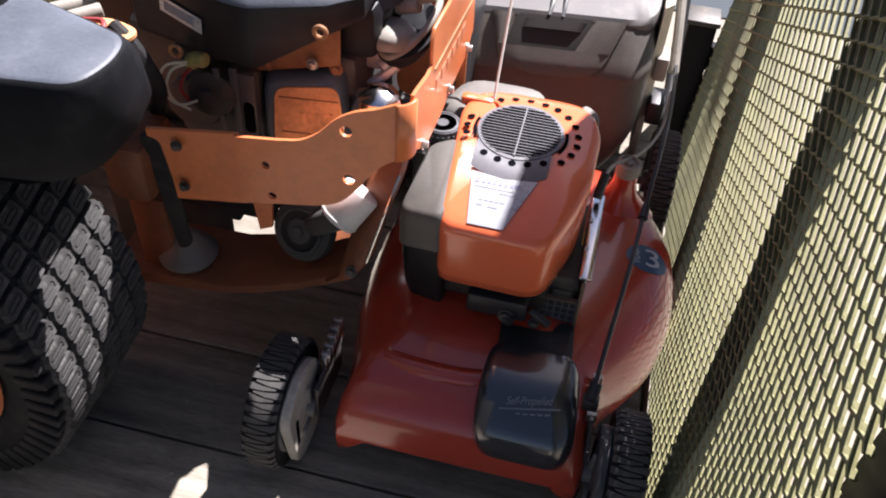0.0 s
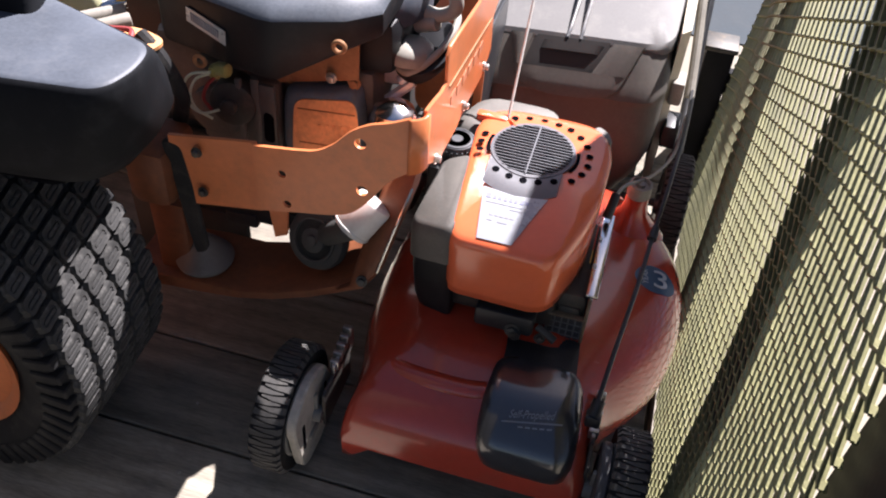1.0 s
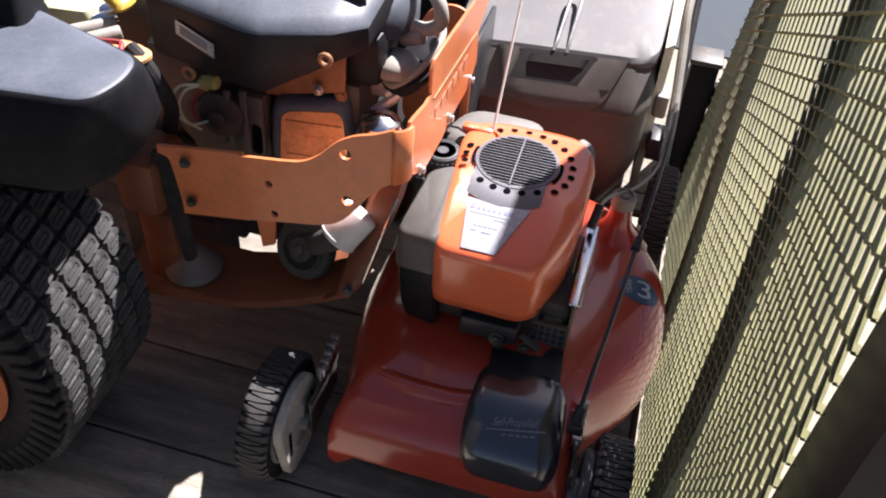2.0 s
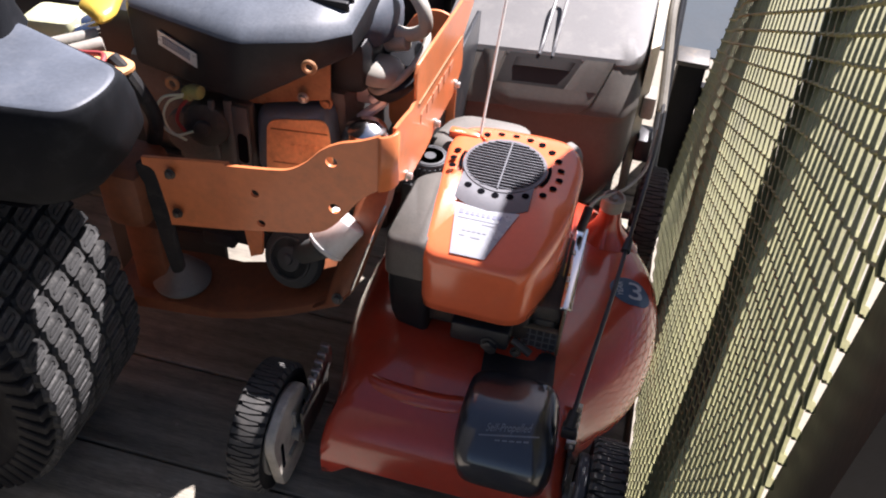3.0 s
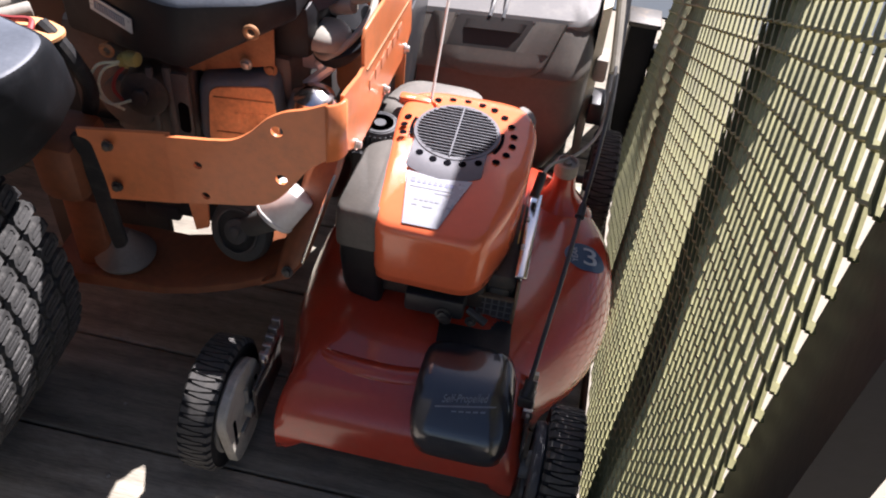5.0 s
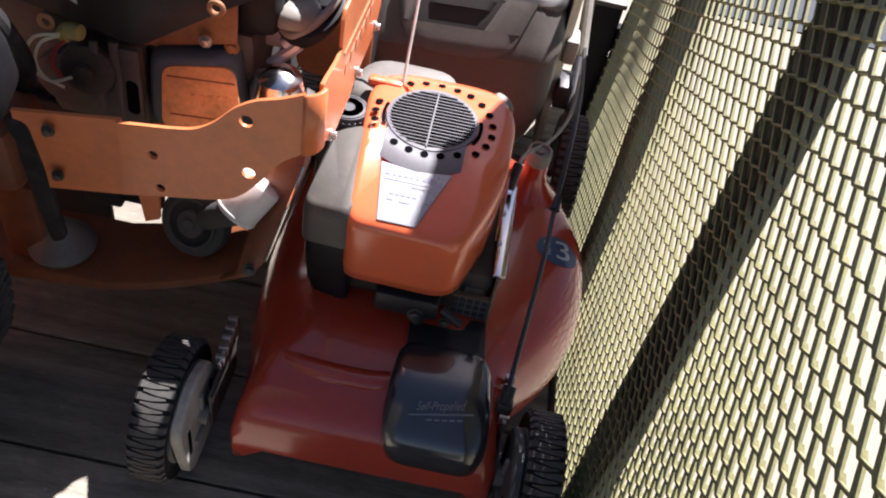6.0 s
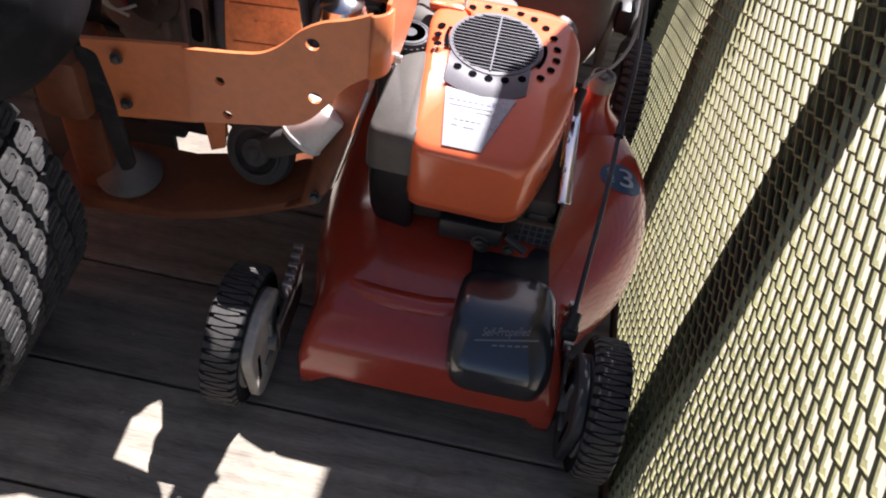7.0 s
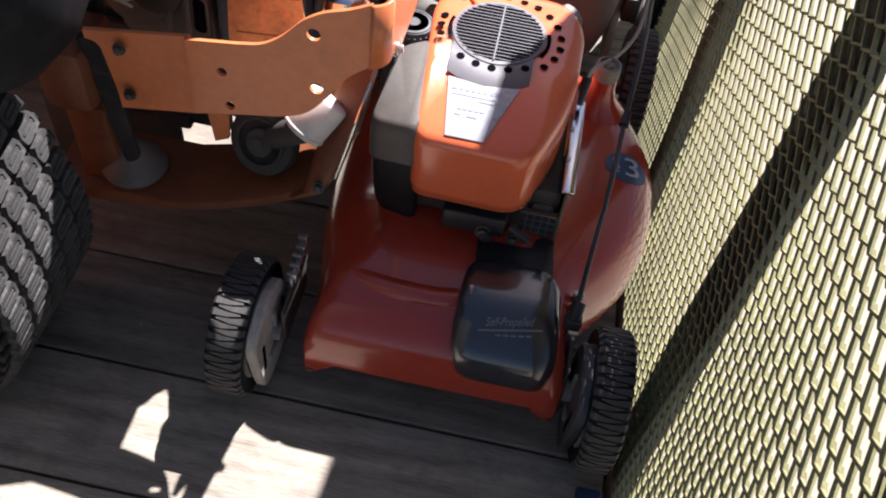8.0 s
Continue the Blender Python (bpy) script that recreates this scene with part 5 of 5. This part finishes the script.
# right end: hoses, clamps, fuel bowl, breather
def dome(cx, cy, cz, rx, ry, rz, sides=28):
    """The upper part of a rounded cap."""
    prof = [(1.0, -0.35), (1.0, 0.0), (0.95, 0.32), (0.82, 0.58), (0.6, 0.80), (0.35, 0.94), (0.02, 1.0)]
    return lathe(prof, sides, Matrix.Translation((cx, cy, cz)) @ Matrix.Diagonal((rx, ry, rz, 1)))


part("shroud_end", box(-0.305, -0.212, 1.36, 1.50, 0.515, 0.605, 0.02), SHROUD, ride, "black rounded shroud end")
part("shroud_dome", dome(-0.252, 1.46, 0.600, 0.062, 0.085, 0.050), SUNLIT_TONE, ride, "shroud dome in a painted sunlit tone")
part("air_box_tray", loft([[(-0.186 + rx * math.cos(k * math.tau / 32), 1.425 + ry * math.sin(k * math.tau / 32), z + 0.25 * (0.045 * math.cos(k * math.tau / 32)) + 0.35 * ry * math.sin(k * math.tau / 32)) for k in range(32)] for z, rx, ry in ((0.520, 0.038, 0.045), (0.532, 0.044, 0.052), (0.542, 0.044, 0.052), (0.544, 0.038, 0.046))]), SHROUD, ride, "black air box tray", 40)
part("tray_rim", tube([(-0.222, 1.395, 0.524), (-0.200, 1.378, 0.522), (-0.176, 1.385, 0.536), (-0.153, 1.410, 0.560), (-0.146, 1.445, 0.577), (-0.155, 1.475, 0.585)], 0.0055, 10), PALE_PLASTIC, ride, "pale tray rim")
part("air_box_bowl", dome(-0.204, 1.405, 0.541, 0.037, 0.036, 0.020), PALE_PLASTIC, ride, "pale grey air box bowl")
part("hose_stub", rod((-0.205, 1.44, 0.566), (-0.172, 1.435, 0.578), 0.012, bevel=0.002), PALE_PLASTIC, ride, "pale hose stub")
part("breather_hose", tube([(-0.195, 1.445, 0.586), (-0.170, 1.44, 0.588), (-0.150, 1.44, 0.600), (-0.149, 1.44, 0.620), (-0.160, 1.45, 0.636), (-0.19, 1.48, 0.650)], 0.0105, 12), PALE_PLASTIC, ride, "pale bent hose")
part("carburettor", joined(box(-0.245, -0.20, 1.40, 1.46, 0.48, 0.53, 0.008), rod((-0.21, 1.385, 0.50), (-0.18, 1.40, 0.53), 0.010, sides=12), rod((-0.225, 1.37, 0.475), (-0.19, 1.385, 0.505), 0.008, sides=8)), ALU, ride, "bright carburettor parts")
part("fuel_bowl", lathe([(0.034, 0), (0.037, 0.02), (0.037, 0.05), (0.030, 0.068), (0.015, 0.078), (0.001, 0.08)], 32, Matrix.Translation((-0.205, 1.34, 0.415))), CHROME, ride, "polished metal bowl")
# controls above the side tank
part("lever_plate", slab(rounded([(-0.64, 1.190), (-0.512, 1.196), (-0.494, 1.245), (-0.545, 1.264), (-0.64, 1.235)], 0.02), 0.005, Matrix.Translation((0, 0, 0.582))), YELLOW_ORANGE, ride, "yellow-orange control plate")
part("red_tag", tube([(-0.60, 1.236, 0.588), (-0.57, 1.236, 0.590), (-0.545, 1.240, 0.590), (-0.536, 1.222, 0.587)], 0.0042, 8), WIRE_RED, ride)
part("dark_hose", tube([(-0.535, 1.245, 0.582), (-0.510, 1.235, 0.570), (-0.490, 1.232, 0.54), (-0.484, 1.240, 0.50), (-0.500, 1.25, 0.45)], 0.011, 10), RUBBER, ride, "black fuel hose")
part("control_rod", joined(rod((-0.70, 1.232, 0.562), (-0.598, 1.312, 0.572), 0.011, bevel=0.003), rod((-0.66, 1.222, 0.562), (-0.578, 1.292, 0.572), 0.011, bevel=0.003)), HOSE, ride, "grey control rods")
part("hitch_block", loft([[(p.x, p.y, z) for p in rounded([(-0.735 + i, 1.312 + i), (-0.652 - i, 1.322 + i), (-0.658 - i, 1.386 - i), (-0.735 + i, 1.380 - i)], 0.012, 3)] for z, i in ((0.515, 0.0), (0.560, 0.0), (0.570, 0.004), (0.574, 0.012))]), PALE_YELLOW, ride, "pale yellow-green bracket")
part("spring_bolt", joined(rod((-0.70, 1.35, 0.545), (-0.64, 1.37, 0.55), 0.016, sides=14, bevel=0.003), rod((-0.66, 1.335, 0.55), (-0.63, 1.36, 0.555), 0.010, sides=12)), CHROME, ride)
part("yellow_guard", loft([[(p.x, p.y, z) for p in rounded([(-0.642 + i, 1.335 + i), (-0.582 - i, 1.300 + i), (-0.574 - i, 1.330), (-0.600, 1.400 - i), (-0.642 + i, 1.400 - i)], 0.014, 3)] for z, i in ((0.592, 0.004), (0.598, 0.0), (0.604, 0.003), (0.608, 0.010))]), YELLOW, ride, "yellow painted guard")
# unseen bulk of the machine, added to stop light coming from behind
part("unseen_cutter_deck", box(-1.72, -0.62, 1.62, 2.30, 0.03, 0.28, 0.05), BLACK, ride, "unseen dark cutter deck, added to block light")
part("unseen_chassis", joined(box(-1.75, -0.62, 1.48, 2.4, 0.30, 0.52, 0.03), box(-0.60, -0.26, 1.78, 2.3, 0.06, 0.26, 0.03), box(-0.56, -0.25, 2.02, 2.4, 0.28, 0.62, 0.03)), BLACK, ride, "unseen dark chassis boxes, added to block light")

# ---- small loose things ----
strap = root("tie_strap", 0.25, 0.93, 0, "folded dark blue tie-down strap by the mower wheel", "strap")
part("webbing", box(0.232, 0.268, 0.86, 0.97, 0.001, 0.012, 0.004), BLUE, strap)


def debris(x, y, r, seed):
    """A small clod of dried grass and grit."""
    rng = random.Random(seed)
    bm = bmesh.new()
    bmesh.ops.create_icosphere(bm, subdivisions=2, radius=r)
    for v in bm.verts:
        v.co *= rng.uniform(0.75, 1.2)
        v.co.z *= 0.55
    bm.transform(Matrix.Translation((x, y, r * 0.45)))
    return bm


for i, (x, y, r) in enumerate(((-0.418, 0.955, 0.0045), (-0.452, 1.082, 0.003), (-0.371, 0.862, 0.0035), (-0.30, 1.00, 0.002), (-0.10, 0.905, 0.0025), (-0.052, 0.930, 0.002))):
    thing("grit", debris(x, y, r, i), HOSE, "small pale clod of dried dirt on the planks", "debris", "grit on the planks")

# ---- planks, last ----
PLANK_X0 = -1.75
for a, b in zip(SEAMS, SEAMS[1:]):
    g = 0.0022
    pl = hang(new("plank", mesh_of("plank", box(PLANK_X0, EDGE_X, a + g, b - g, -0.038, 0.0, 0.0025, 1), WOOD, 30)), floor)
